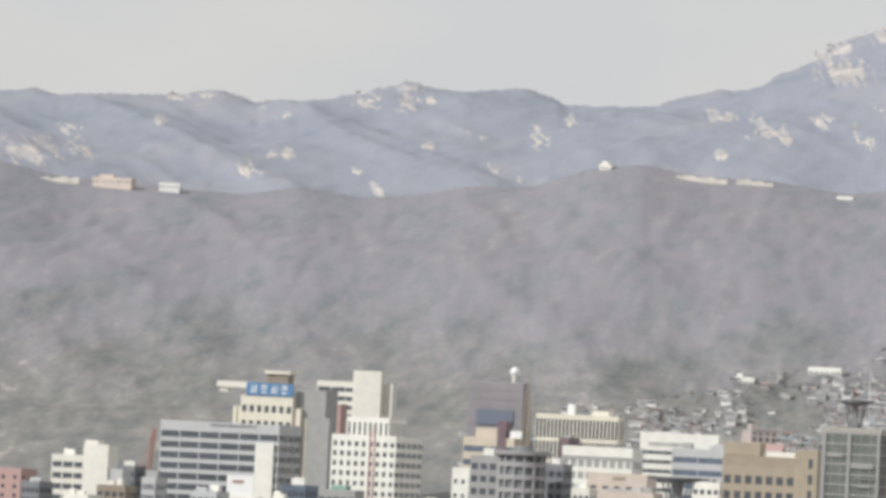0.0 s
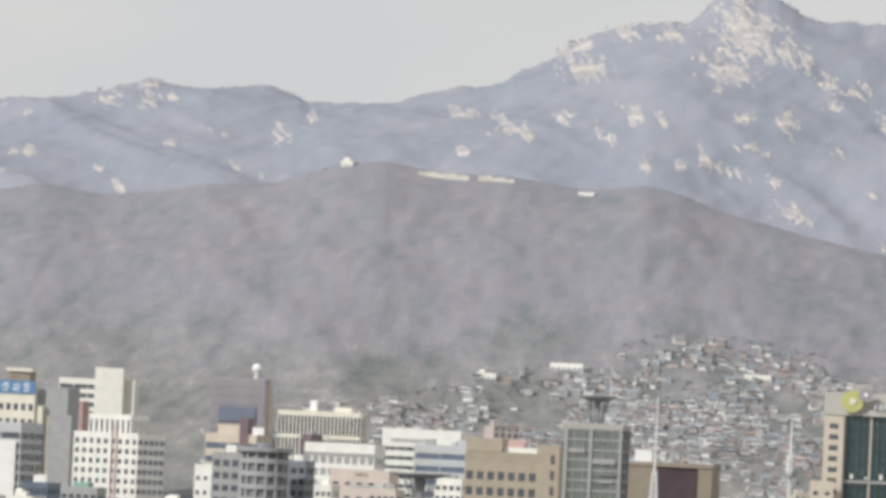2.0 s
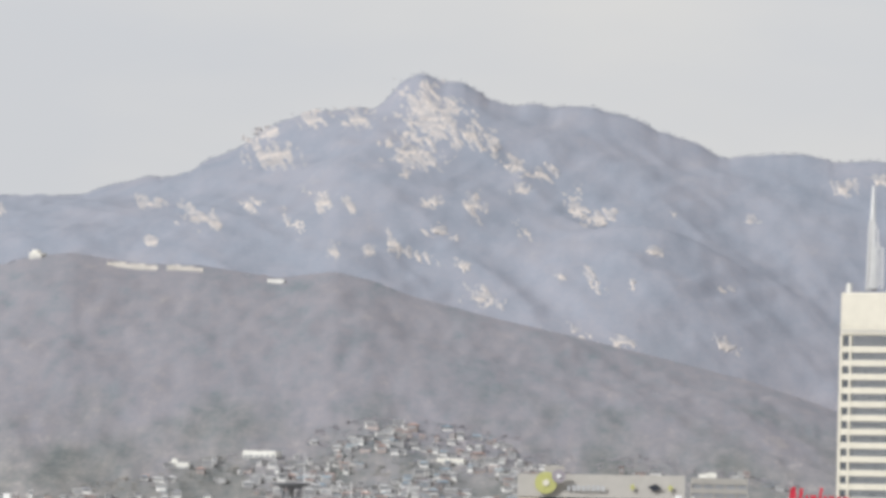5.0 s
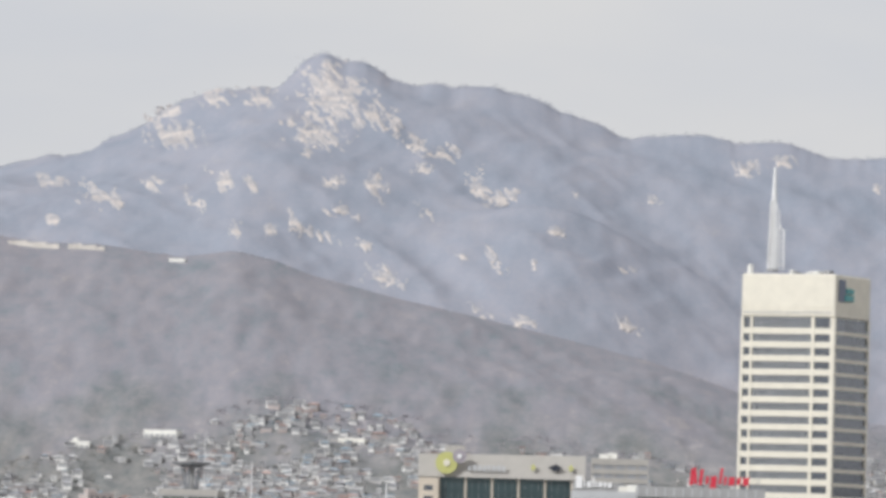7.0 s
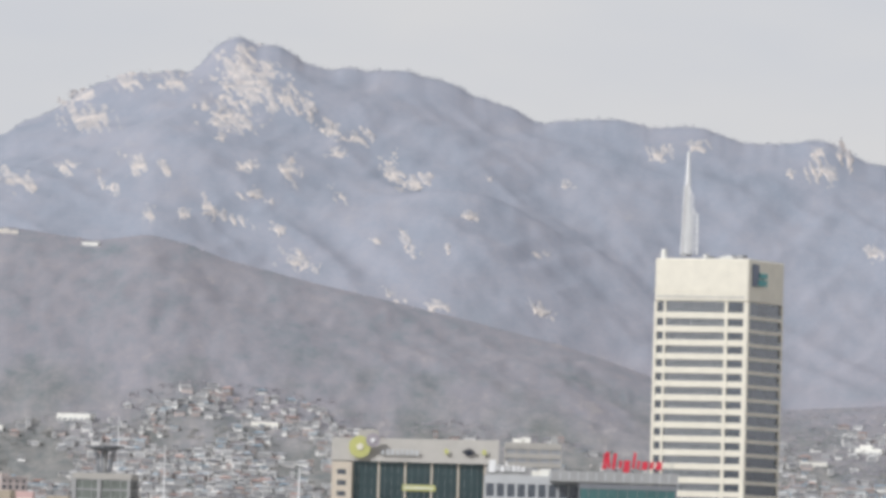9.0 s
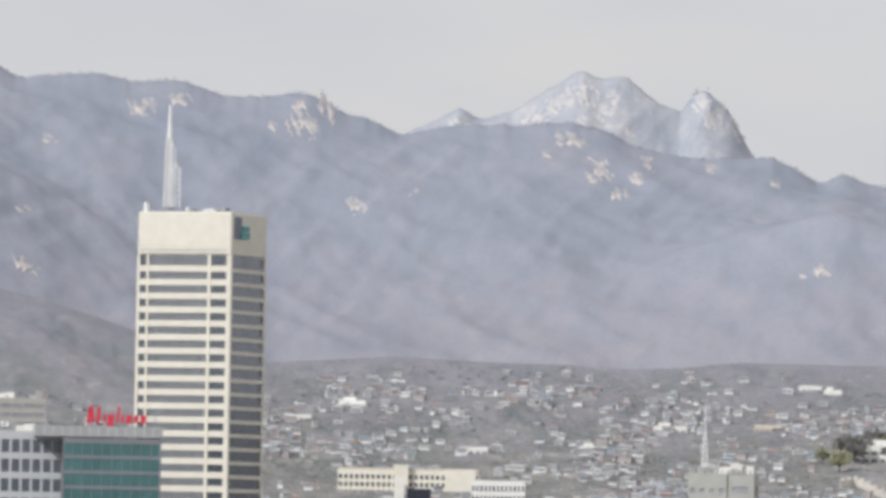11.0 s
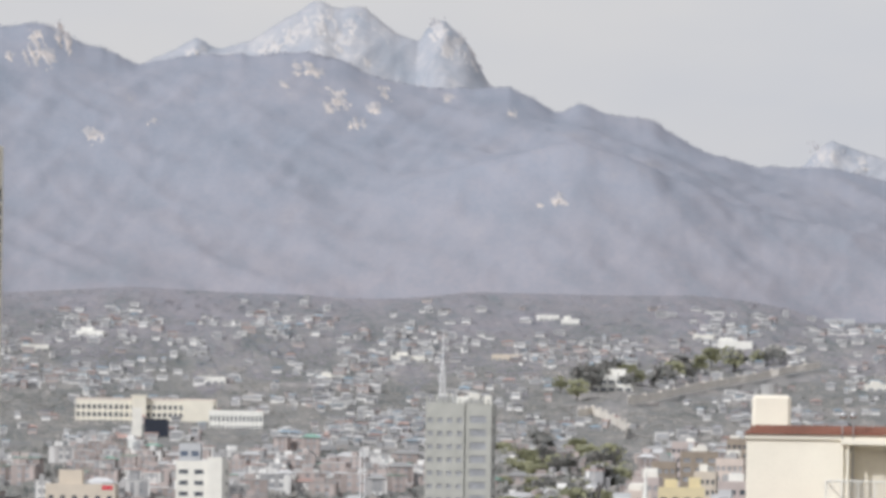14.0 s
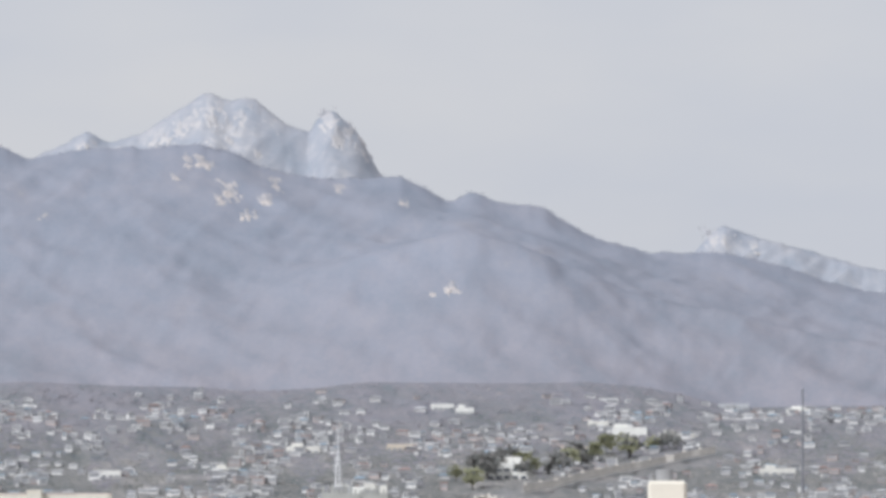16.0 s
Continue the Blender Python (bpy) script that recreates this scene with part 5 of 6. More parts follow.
def outcrop(az, el, w, h, lean, seed, lo=4150, hi=4664, proud=0.6, mat=GRANITE, label="pale cream granite outcrop breaking through the mountain woods"):
    """Slabs of granite, streaked down to the right to fit the camera's view, that come out of the ground and go back
    into it.
    """
    rr = np.random.RandomState(seed)
    n = int(np.clip(w * 1.3 / 0.0045, 16, 72))
    m_ = int(np.clip(h * 1.3 / 0.0045, 14, 64))
    u, v = np.meshgrid(np.linspace(-1.35, 1.35, n), np.linspace(-1.35, 1.35, m_))
    ca, sa = math.cos(math.radians(lean)), math.sin(math.radians(lean))
    du, dv = u * w / 2, v * h / 2
    a, e = az + du * ca - dv * sa, el + du * sa + dv * ca
    d = distance_for(a, e, lo, hi).reshape(a.shape)
    ox, oy = rr.rand(2) * 100
    fall = math.radians(rr.normal(-52, 14))
    p, q = a * math.cos(fall) + e * math.sin(fall), e * math.cos(fall) - a * math.sin(fall)
    mask = 0.50 - 0.72 * np.hypot(u, v) + 1.2 * fractal(p * 10 + ox, q * 34 + oy, 4) + 0.75 * fractal(a * 55 + oy, e * 60 + ox, 3)
    face = fractal(p * 22 + oy, q * 60 + ox, 3, True)
    push = np.clip(mask, -0.5, 0.45) * 3.2 + np.clip(mask, 0, 0.3) * (face + 0.4) * 3.0
    d2 = d - push * proud
    b = np.radians(a)
    zz = EYE.z + d2 * np.tan(np.radians(e))
    verts = np.stack([d2 * np.sin(b), d2 * np.cos(b), zz], -1).reshape(-1, 3)
    base = Vector(verts.mean(0))
    r, c = np.meshgrid(np.arange(m_ - 1), np.arange(n - 1), indexing="ij")
    q = np.stack([r * n + c, r * n + c + 1, (r + 1) * n + c + 1, (r + 1) * n + c], -1).reshape(-1, 4)
    q = q[(mask.ravel()[q] > -0.06).sum(1) >= 2]
    if len(q) < 4:
        return
    used, inv = np.unique(q, return_inverse=True)
    ob = new("rock_outcrop", mesh_from("rock_outcrop", verts[used] - np.array(base), inv.reshape(-1, 4), mat, flat=False))
    ob.location = base
    tagged(ob, label, "rock", "granite outcrops")


for s_, o_ in enumerate(WEST_OUTCROPS + PEAK_OUTCROPS + FLANK_OUTCROPS + MID_OUTCROPS + EAST_OUTCROPS):
    outcrop(*o_, 100 + s_)
# lighter slabs on the far summits: sunlight is put into their colour
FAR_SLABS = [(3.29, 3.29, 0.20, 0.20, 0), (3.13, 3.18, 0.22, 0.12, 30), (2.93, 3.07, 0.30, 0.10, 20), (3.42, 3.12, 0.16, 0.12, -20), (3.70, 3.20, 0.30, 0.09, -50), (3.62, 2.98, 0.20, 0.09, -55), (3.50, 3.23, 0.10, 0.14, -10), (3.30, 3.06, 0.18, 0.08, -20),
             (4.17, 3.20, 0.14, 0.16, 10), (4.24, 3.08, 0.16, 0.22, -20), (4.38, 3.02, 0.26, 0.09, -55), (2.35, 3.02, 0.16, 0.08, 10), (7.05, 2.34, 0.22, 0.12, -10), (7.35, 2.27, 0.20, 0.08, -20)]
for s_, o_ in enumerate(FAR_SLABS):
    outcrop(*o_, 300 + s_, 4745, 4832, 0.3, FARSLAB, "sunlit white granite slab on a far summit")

# ---- woods on the hill: clumps of bare crowns ----
def spray_quads(centres, radii, seed, count, squash, lean=0.55, spread=0.38):
    """Corners of the small tilted twig fans that make up crowns: count fans round each centre."""
    rr = np.random.RandomState(seed)
    n = len(centres)
    off = rr.normal(0, 0.5, (n, count, 3)) * (1, 1, squash)
    size = rr.uniform(0.3, 0.62, (n, count, 1, 1))
    up = rr.normal(0, spread, (n, count, 3)) + (0, -lean, 0.85)
    up /= np.linalg.norm(up, axis=-1, keepdims=True)
    side = np.cross(up, rr.normal(0, 1, (n, count, 3)))
    side /= np.linalg.norm(side, axis=-1, keepdims=True)
    fore = np.cross(up, side)
    k = rr.uniform(0.6, 1.3, (n, count, 4, 1))
    cu, cv = np.array([-1, 1, 1, -1])[:, None], np.array([-1, -1, 1, 1])[:, None]
    q = off[:, :, None, :] + size * k * (cu * side[:, :, None, :] + cv * fore[:, :, None, :])
    return (q * np.asarray(radii)[:, None, None, None] + np.asarray(centres)[:, None, None, :]).reshape(-1, 3)


def clumps(name, centres, radii, mat, label, category, seed, squash=0.6, count=5, lean=0.55, spread=0.38):
    vv = spray_quads(centres, radii, seed, count, squash, lean, spread)
    nf = len(vv) // 4
    me = bpy.data.meshes.new(name)
    me.vertices.add(len(vv))
    me.vertices.foreach_set("co", vv.ravel())
    me.loops.add(nf * 4)
    me.loops.foreach_set("vertex_index", np.arange(nf * 4, dtype=np.int32))
    me.polygons.add(nf)
    me.polygons.foreach_set("loop_start", np.arange(0, nf * 4, 4, dtype=np.int32))
    me.materials.append(mat)
    me.update(calc_edges=True)
    me.validate()
    return tagged(new(name, me), label, category, kind="stuff")


def spots(n, az0, az1, d0, d1, seed):
    rr = np.random.RandomState(seed)
    az, d = rr.uniform(az0, az1, n), np.sqrt(rr.uniform(d0 ** 2, d1 ** 2, n))
    return az, d, relief(az, d), rr


def wall_line(az):
    """Elevation of the fortress wall's top along the slope."""
    return np.interp(az, (5.2, 5.62, 5.85, 6.05, 7.05), (0.42, 0.50, 0.535, 0.59, 0.785))


def clear_of_wall(az, el):
    up = el - wall_line(az)
    return ~((az > 5.2) & (az < 7.1) & (up > -0.13) & (up < -0.02))


def town(az, el):
    """How densely built the slope is, 0 to 1."""
    west = np.interp(az, (-7.2, -6.3, -5.2, -4.3, -3.4, -2.4, -1.2, -0.3, 0.6, 1.4, 8), (0.3, 0.55, 0.75, 1.0, 1.27, 1.12, 0.95, 0.8, 1.0, 1.2, 1.15))
    low = 1 - smooth(-0.3, 0.12, el - west)
    thin = np.where(az < 0.3, 1.0, np.interp(el, (-0.6, 0.0, 0.35, 0.7, 1.2), (1, 0.95, 0.6, 0.42, 0.12)))
    patch = np.clip(0.55 + 2.2 * fractal(az * 2.2 + 40, el * 5 + 7, 3), 0.03, 1)
    green = smooth(4.5, 4.9, az) * (1 - smooth(5.5, 6.0, az)) * (1 - smooth(0.2, 0.5, el)) * 0.75 + smooth(5.2, 5.6, az) * smooth(0.3, 0.42, el) * (1 - smooth(0.62, 0.75, el - 0.1 * (az - 5.5))) * 0.6
    return low * thin * patch * (1 - np.clip(green, 0, 0.9)) * (az > -7)


rr = np.random.RandomState(11)
crest_az = rr.uniform(-10.8, 8.45, 92000)
crest_el = crest(NEAR_HILL, crest_az, 0.0, 0.4)
el = crest_el + 0.01 - rr.rand(len(crest_az)) ** 0.9 * np.where(crest_az > 0.4, 1.15, 2.0)
az = crest_az
built = town(az, el)
keep = (el > np.where(az > 0.4, 0.1, 0.02)) & clear_of_wall(az, el) & (rr.rand(len(az)) > built * 0.7) & (rr.rand(len(az)) < np.where(az > 0.4, 0.45, np.where(town(az, el) > 0.04, 0.6, 0.0)))
az, el = az[keep], el[keep]
d = distance_for(az, el, 3000, 3984)
z = relief(az, d)
rad = rr.uniform(0.7, 1.5, len(az)) * np.where(rr.rand(len(az)) < 0.12, 1.5, 1.0) * np.where(town(az, el) > 0.1, 0.8, 1.0)
pts = np.stack([d * np.sin(np.radians(az)), d * np.cos(np.radians(az)), z + rad * 0.06], -1)
low = el + 0.35 * fractal(az * 4, el * 4 + 30, 3) < np.interp(az, (-10, -7, -4, 0, 8), (1.15, 1.35, 0.95, 0.7, 0.6))
# the mauve of the upper woods is haze put into the colour
clumps("woods", pts[~low], rad[~low], WOODS, "bare spring woods covering the upper hill, tinted mauve for haze", "woods", 12, 0.1, 6, 0.3, 0.12)
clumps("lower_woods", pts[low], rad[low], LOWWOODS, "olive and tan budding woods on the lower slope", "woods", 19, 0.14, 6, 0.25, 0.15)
az, d, z, rr = spots(1500, -10.8, 8.2, 3975, 3990, 13)
rad = rr.uniform(0.5, 1.1, len(az))
clumps("ridge_trees", np.stack([d * np.sin(np.radians(az)), d * np.cos(np.radians(az)), z - rad * 0.1], -1), rad, WOODS, "row of bare trees along the hill crest", "woods", 14, 0.3)
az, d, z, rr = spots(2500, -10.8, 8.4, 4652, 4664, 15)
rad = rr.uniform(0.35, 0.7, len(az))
# skyline crowns are tinted with haze like the range
clumps("skyline_trees", np.stack([d * np.sin(np.radians(az)), d * np.cos(np.radians(az)), z], -1), rad, RANGEWOODS, "trees along the mountain skyline, haze put into their colour", "woods", 16, 0.3)
az, d, z, rr = spots(13000, 0.9, 8.4, 1800, 2950, 17)
el = np.degrees(np.arctan((z - EYE.z) / d))
keep = clear_of_wall(az, el) & (rr.rand(len(az)) > town(az, el) * 0.95)
az, d, z = az[keep], d[keep], z[keep]
rad = rr.uniform(1.2, 3.2, len(az))
clumps("town_trees", np.stack([d * np.sin(np.radians(az)), d * np.cos(np.radians(az)), z + rad * 0.7], -1), rad, LOWWOODS, "bare trees between the houses", "woods", 18, 0.35)

az, d, z, rr = spots(9000, -10.8, -6.0, 2650, 3010, 23)
rad = rr.uniform(0.8, 1.7, len(az))
clumps("foot_trees", np.stack([d * np.sin(np.radians(az)), d * np.cos(np.radians(az)), z + rad * 0.1], -1), rad, LOWWOODS, "budding trees at the foot of the hill", "woods", 24, 0.2, 6, 0.3, 0.15)

# ---- the old town: far houses as one body, nearer ones each a thing ----
WALLS = (HOUSEWALL, HOUSEBRICK)
ROOFS = (ROOFPALE, ROOFDARK, ROOFRED, ROOFBLUE, ROOFGREEN)


def house_shape(w, dp, h, kind, small=False):
    """Vertices, faces and material slots of a house: walls, windows set back under lintels, and a flat or hipped roof."""
    V, F, M = [], [], []

    def cuboid(x0, x1, y0, y1, z0, z1, m):
        i = len(V)
        V.extend([(x0, y0, z0), (x1, y0, z0), (x1, y1, z0), (x0, y1, z0), (x0, y0, z1), (x1, y0, z1), (x1, y1, z1), (x0, y1, z1)])
        F.extend([(i, i + 1, i + 5, i + 4), (i + 1, i + 2, i + 6, i + 5), (i + 2, i + 3, i + 7, i + 6), (i + 3, i, i + 4, i + 7), (i + 4, i + 5, i + 6, i + 7)])
        M.extend([m] * 5)
    x, y = w / 2, dp / 2
    floors = max(1, int(h / 2.8))
    cuboid(-x + 0.12, x - 0.12, -y + 0.12, y - 0.12, -3, h - 0.1, 2)
    fh = h / floors
    for i in range(floors):
        cuboid(-x, x, -y, y, i * fh - (3 if i == 0 else 0), i * fh + fh * 0.42, 0)
    cuboid(-x, x, -y, y, h - fh * 0.22, h, 0)
    for k in range(0 if small else 3):
        xc = -x + w * (k + 0.5) / 3
        cuboid(xc - w * 0.09, xc + w * 0.09, -y - 0.01, y + 0.01, 0, h - 0.2, 0)
    cuboid(-x - 0.01, -x + w * 0.08, -y - 0.012, y + 0.012, 0, h - 0.2, 0)
    cuboid(x - w * 0.08, x + 0.01, -y - 0.012, y + 0.012, 0, h - 0.2, 0)
    if kind == 0:
        cuboid(-x - 0.15, x + 0.15, -y - 0.15, y + 0.15, h, h + 0.35, 1)
        if not small:
            cuboid(-x * 0.5, x * 0.1, -y * 0.3, y * 0.6, h + 0.35, h + 2.0, 0)
    else:
        i, r = len(V), min(w, dp) * 0.2
        e = 0.5
        V.extend([(-x - e, -y - e, h), (x + e, -y - e, h), (x + e, y + e, h), (-x - e, y + e, h), (-x * 0.45, 0, h + r), (x * 0.45, 0, h + r)])
        F.extend([(i, i + 1, i + 5, i + 4), (i + 1, i + 2, i + 5), (i + 2, i + 3, i + 4, i + 5), (i + 3, i, i + 4), (i + 3, i + 2, i + 1, i)])
        M.extend([1] * 5)
    return V, F, M


def old_town(name, az, d, wall, roof, scale, seed, label):
    rr = random.Random(seed)
    V, F, M = [], [], []
    zz = relief(az, d)
    for a, dd, z in zip(az, d, zz):
        flat = rr.random() < (0.55 if scale < 0.7 else 0.8)
        v, f, m = house_shape(rr.uniform(*((4, 12) if scale < 0.7 else (4.5, 9.5))) * scale, rr.uniform(5, 9) * scale, rr.choice((2.3, 2.6, 3.0, 4.2) if scale < 0.7 else (2.9, 5.4, 5.6, 8.2)) * scale ** 0.5, 0 if flat else 1, scale < 0.7)
        ang = math.radians(-a + rr.gauss(0, 8))
        c, s = math.cos(ang), math.sin(ang)
        b = math.radians(a)
        ox, oy, i = dd * math.sin(b), dd * math.cos(b), len(V)
        V.extend((ox + x * c - y * s, oy + x * s + y * c, z + q) for x, y, q in v)
        F.extend(tuple(k + i for k in fc) for fc in f)
        M.extend(m)
    if V:
        tagged(new(name, mesh_from(name, V, F, [wall, roof, FARGLASS], M)), label, "houses", kind="stuff")


def plots(n, az0, az1, d0, d1, seed, gain=1.0):
    az, d, z, rr = spots(n, az0, az1, d0, d1, seed)
    el = np.degrees(np.arctan((z - EYE.z) / d))
    keep = clear_of_wall(az, el) & (rr.rand(n) < town(az, el) * gain)
    return az[keep], d[keep], rr


az, d, rr = plots(27000, -7.0, 8.4, 2950, 3960, 51)
sel = rr.randint(0, 10, len(az))
for lo, hi, wall, roof, lab in ((0, 5, HOUSEWALL, ROOFPALE, "pale flat-roofed houses crowded up the far slope"), (5, 7, HOUSEWALL, ROOFDARK, "pale houses with dark slate roofs on the far slope"), (7, 8, HOUSEBRICK, ROOFDARK, "brick houses with grey roofs on the far slope"), (8, 9, HOUSEBRICK, ROOFRED, "brick houses with terracotta roofs on the far slope"), (9, 10, HOUSEWALL, ROOFBLUE, "pale houses with blue and grey roofs on the far slope")):
    k = (sel >= lo) & (sel < hi)
    old_town("hillside_houses", az[k], d[k], wall, roof, 0.47, 60 + lo, lab)
az, d, rr = plots(3800, 0.95, 8.4, 1850, 2950, 52)
sel = rr.randint(0, 10, len(az))
for lo, hi, wall, roof, lab in ((0, 4, HOUSEWALL, ROOFPALE, "pale flat-roofed town houses packed together"), (4, 8, HOUSEBRICK, ROOFPALE, "brick town houses with pale flat roofs"), (8, 9, HOUSEBRICK, ROOFGREEN, "brick town houses with green painted roofs"), (9, 10, HOUSEWALL, ROOFRED, "pale town houses with terracotta roofs")):
    k = (sel >= lo) & (sel < hi)
    old_town("town_houses", az[k], d[k], wall, roof, 1.1, 70 + lo, lab)
az, d, rr = plots(2600, -7.2, 1.0, 2450, 2980, 53)
k = np.ones(len(az), bool)
old_town("town_houses", az, d, HOUSEWALL, ROOFPALE, 1.1, 80, "pale flat-roofed town houses below the hill")


def house_thing(w, dp, h, wall, roof, flat, label, m):
    o = thing("house", m, label, "house", "town houses")
    x, y = w / 2, dp / 2
    floors = max(1, int(h / 2.8))
    fh = h / floors
    part("wall", box(-x + 0.15, x - 0.15, -y + 0.15, y - 0.15, -3, h - 0.1), GLASS, o, "dark window openings")
    for i in range(floors):
        part("wall_band", box(-x, x, -y, y, i * fh - (3 if i == 0 else 0), i * fh + fh * 0.42), wall, o)
    part("wall_band", box(-x, x, -y, y, h - fh * 0.22, h), wall, o)
    for k in range(5):
        xc = -x + w * k / 4
        part("pier", box(max(-x - 0.01, xc - w * 0.06), min(x + 0.01, xc + w * 0.06), -y - 0.01, y + 0.01, 0, h - 0.2), wall, o)
    if flat:
        part("roof", box(-x - 0.15, x + 0.15, -y - 0.15, y + 0.15, h, h + 0.3, bevel=0.05), roof, o)
        part("parapet", box(-x - 0.2, x + 0.2, -y - 0.25, -y, h + 0.3, h + 0.9), wall, o)
        st = part("stair_head", box(-x * 0.7, -x * 0.1, -y * 0.1, y * 0.7, h + 0.3, h + 2.4), wall, o)
        part("stair_roof", box(-x * 0.75, -x * 0.05, -y * 0.15, y * 0.75, h + 2.4, h + 2.6), roof, st)
        part("water_tank", tube(x * 0.45, y * 0.3, h + 0.3, h + 1.7, 0.7, 0.7, 10), rrp.choice((ROOFBLUE, YELLOW, WHITE)), o)
    else:
        bm = box(-x - 0.5, x + 0.5, -y - 0.5, y + 0.5, h, h + min(w, dp) * 0.32)
        for v in bm.verts:
            if v.co.z > h + 0.1:
                v.co.x *= 0.45
                v.co.y *= 0.04
        part("roof", bm, roof, o)
        part("chimney", box(x * 0.2, x * 0.2 + 0.5, 0.2, 0.7, h + 0.5, h + min(w, dp) * 0.32 + 0.6), wall, o)
    return o


rrp = random.Random(77)
KINDS = [(9, 8, 8.4, WHITE, ROOFPALE, True, "white flat-roofed town house with a rooftop tank"), (11, 9, 11.2, OFFWHITE, ROOFGREEN, True, "off-white town house with a green painted roof"),
         (8, 8, 5.6, HOUSEBRICK, ROOFDARK, False, "brick house with a dark hipped roof"), (12, 9, 14, HOUSEBRICK, ROOFPALE, True, "brown brick flats with a pale flat roof"),
         (9, 7, 5.6, OFFWHITE, ROOFRED, False, "pale house with a terracotta hipped roof"), (10, 9, 11.2, PALEPINK, ROOFPALE, True, "pink rendered town house with a flat roof"),
         (13, 10, 16.8, PALEGREY, ROOFDARK, True, "grey mid-rise flats with a dark roof"), (8, 7, 5.6, WHITE, ROOFBLUE, False, "white house with a blue metal roof"), (10, 9, 8.4, BEIGE, ROOFPALE, True, "beige flat-roofed town house")]
az, d, rr = plots(900, 0.95, 8.3, 1850, 2850, 90, 1.2)
near = np.argsort(d)[:130]
az2, d2, rr2 = plots(220, -6.9, -0.4, 2700, 3250, 91, 1.0)
spots_ = list(zip(az[near], d[near])) + list(zip(az2, d2))[:45]
protos = {}
for i, (a, dd) in enumerate(spots_):
    kd = rrp.randrange(len(KINDS))
    p = place(a, 0, dd)
    p.z = ground_at(a, dd) + 0.5
    m = Matrix.Translation(p) @ pose(0, 0, 0, 0, 0, -a + rrp.gauss(0, 22))
    if kd in protos:
        copy_thing(protos[kd], m)
    else:
        protos[kd] = house_thing(*KINDS[kd], m)


# ---- trees near the fortress wall ----
def tree(m, height, spread, leaf, seed, label):
    o = thing("tree", m, label, "tree", "trees by the fortress wall")
    r_ = random.Random(seed)
    part("trunk", tube(0, 0, -1.5, height * 0.5, height * 0.035, height * 0.018, 8), BARK, o)
    for k in range(6):
        a = k * 1.05 + r_.random()
        part("limb", rod((0, 0, height * r_.uniform(0.25, 0.45)), (spread * 0.6 * math.cos(a), spread * 0.6 * math.sin(a), height * r_.uniform(0.6, 0.85)), height * 0.012, 5), BARK, o)
    mids = []
    for k in range(46):
        a, e_, rad = r_.uniform(0, math.tau), r_.uniform(-0.8, 1), r_.random() ** 0.4
        ring = spread * rad * math.sqrt(max(0, 1 - e_ * e_ * 0.8))
        mids.append((math.cos(a) * ring, math.sin(a) * ring, height * (0.62 + 0.38 * e_ * rad)))
    vv = spray_quads(mids, [spread * 0.34] * 46, seed, 4, 0.6)
    cr = new("crown", mesh_from("crown", vv, np.arange(len(vv)).reshape(-1, 4), leaf))
    cr.parent = o
    return o


tree_protos = []
az, d, z, rr = spots(620, 4.68, 7.1, 2450, 3620, 95)
el = np.degrees(np.arctan((z - EYE.z) / d))
ok = ((az < 5.62) & (el < 0.05)) | ((az > 5.1) & (el > wall_line(az) + 0.01) & (el < wall_line(az) + 0.12))
n_t = 0
for a, dd, zt in zip(az[ok], d[ok], z[ok]):
    m = Matrix.Translation((dd * math.sin(math.radians(a)), dd * math.cos(math.radians(a)), zt)) @ pose(0, 0, 0, 0, 0, rrp.uniform(0, 360))
    if len(tree_protos) < 5:
        tree_protos.append(tree(m, 6.5 + len(tree_protos), 3.0 + 0.5 * len(tree_protos), GREENWOODS if len(tree_protos) % 2 else LOWWOODS, 200 + len(tree_protos), ("bare brown spring tree near the fortress wall", "tree in fresh yellow-green leaf below the fortress wall")[len(tree_protos) % 2]))
    elif n_t < 130:
        copy_thing(rrp.choice(tree_protos), m)
    n_t += 1

# ---- near house with the rooftop room, close to the lookout ----
D = 225.0
hx = lambda a: D * math.tan(math.radians(a - 6.5))
hz = lambda e: D * math.tan(math.radians(e))
hm = Matrix.Translation(place(6.5, 0, D)) @ pose(0, 0, 0, 0, 0, -6.5)
NEARWALL = material("white_stucco", (0.86, 0.81, 0.69), 0.85, 0.06, 0.8, 12.0, 0.3)
DOORPAINT = material("grey_beige_door", (0.68, 0.63, 0.53), 0.6, 0.08, 1.0, 8.0)
o = thing("rooftop_house", hm, "white stucco rooftop room with a red-brown tiled roof and open porch", "house")
x0, xr, xd, xe = hx(6.508), hx(7.235), hx(7.745), hx(8.5)
zr, zb = hz(0.215), hz(-0.385)
base_z = ground_at(6.5, D) - EYE.z - 2
part("wall", box(x0, xr, 0, 4.5, zb - 0.3, zr, bevel=0.02), NEARWALL, o)
part("wall", box(xd, xe, 0, 4.5, zb - 0.3, zr, bevel=0.02), NEARWALL, o)
part("porch_wall", box(xr + 0.004, xd - 0.004, 0.9, 4.4, zb - 0.3, zr - 0.05), NEARWALL, o)
part("lower_wall", box(x0 - 0.3, xe, 0.15, 6, base_z, zb - 0.35), NEARWALL, o)
fascia = part("fascia", box(x0 - 0.06, xe, -0.10, 4.6, hz(0.20), hz(0.235), bevel=0.01), NEARWALL, o)
part("porch_beam", box(xr - 0.1, xd + 0.3, -0.25, 0.95, hz(0.165), hz(0.205), bevel=0.01), NEARWALL, o)
bm = box(x0 - 0.1, xe + 0.1, -0.18, 4.7, hz(0.237), hz(0.305))
for v in bm.verts:
    if v.co.z > hz(0.27):
        v.co.x = max(v.co.x, x0 + 0.25)
        v.co.y = 0.9 if v.co.y < 2 else 3.6
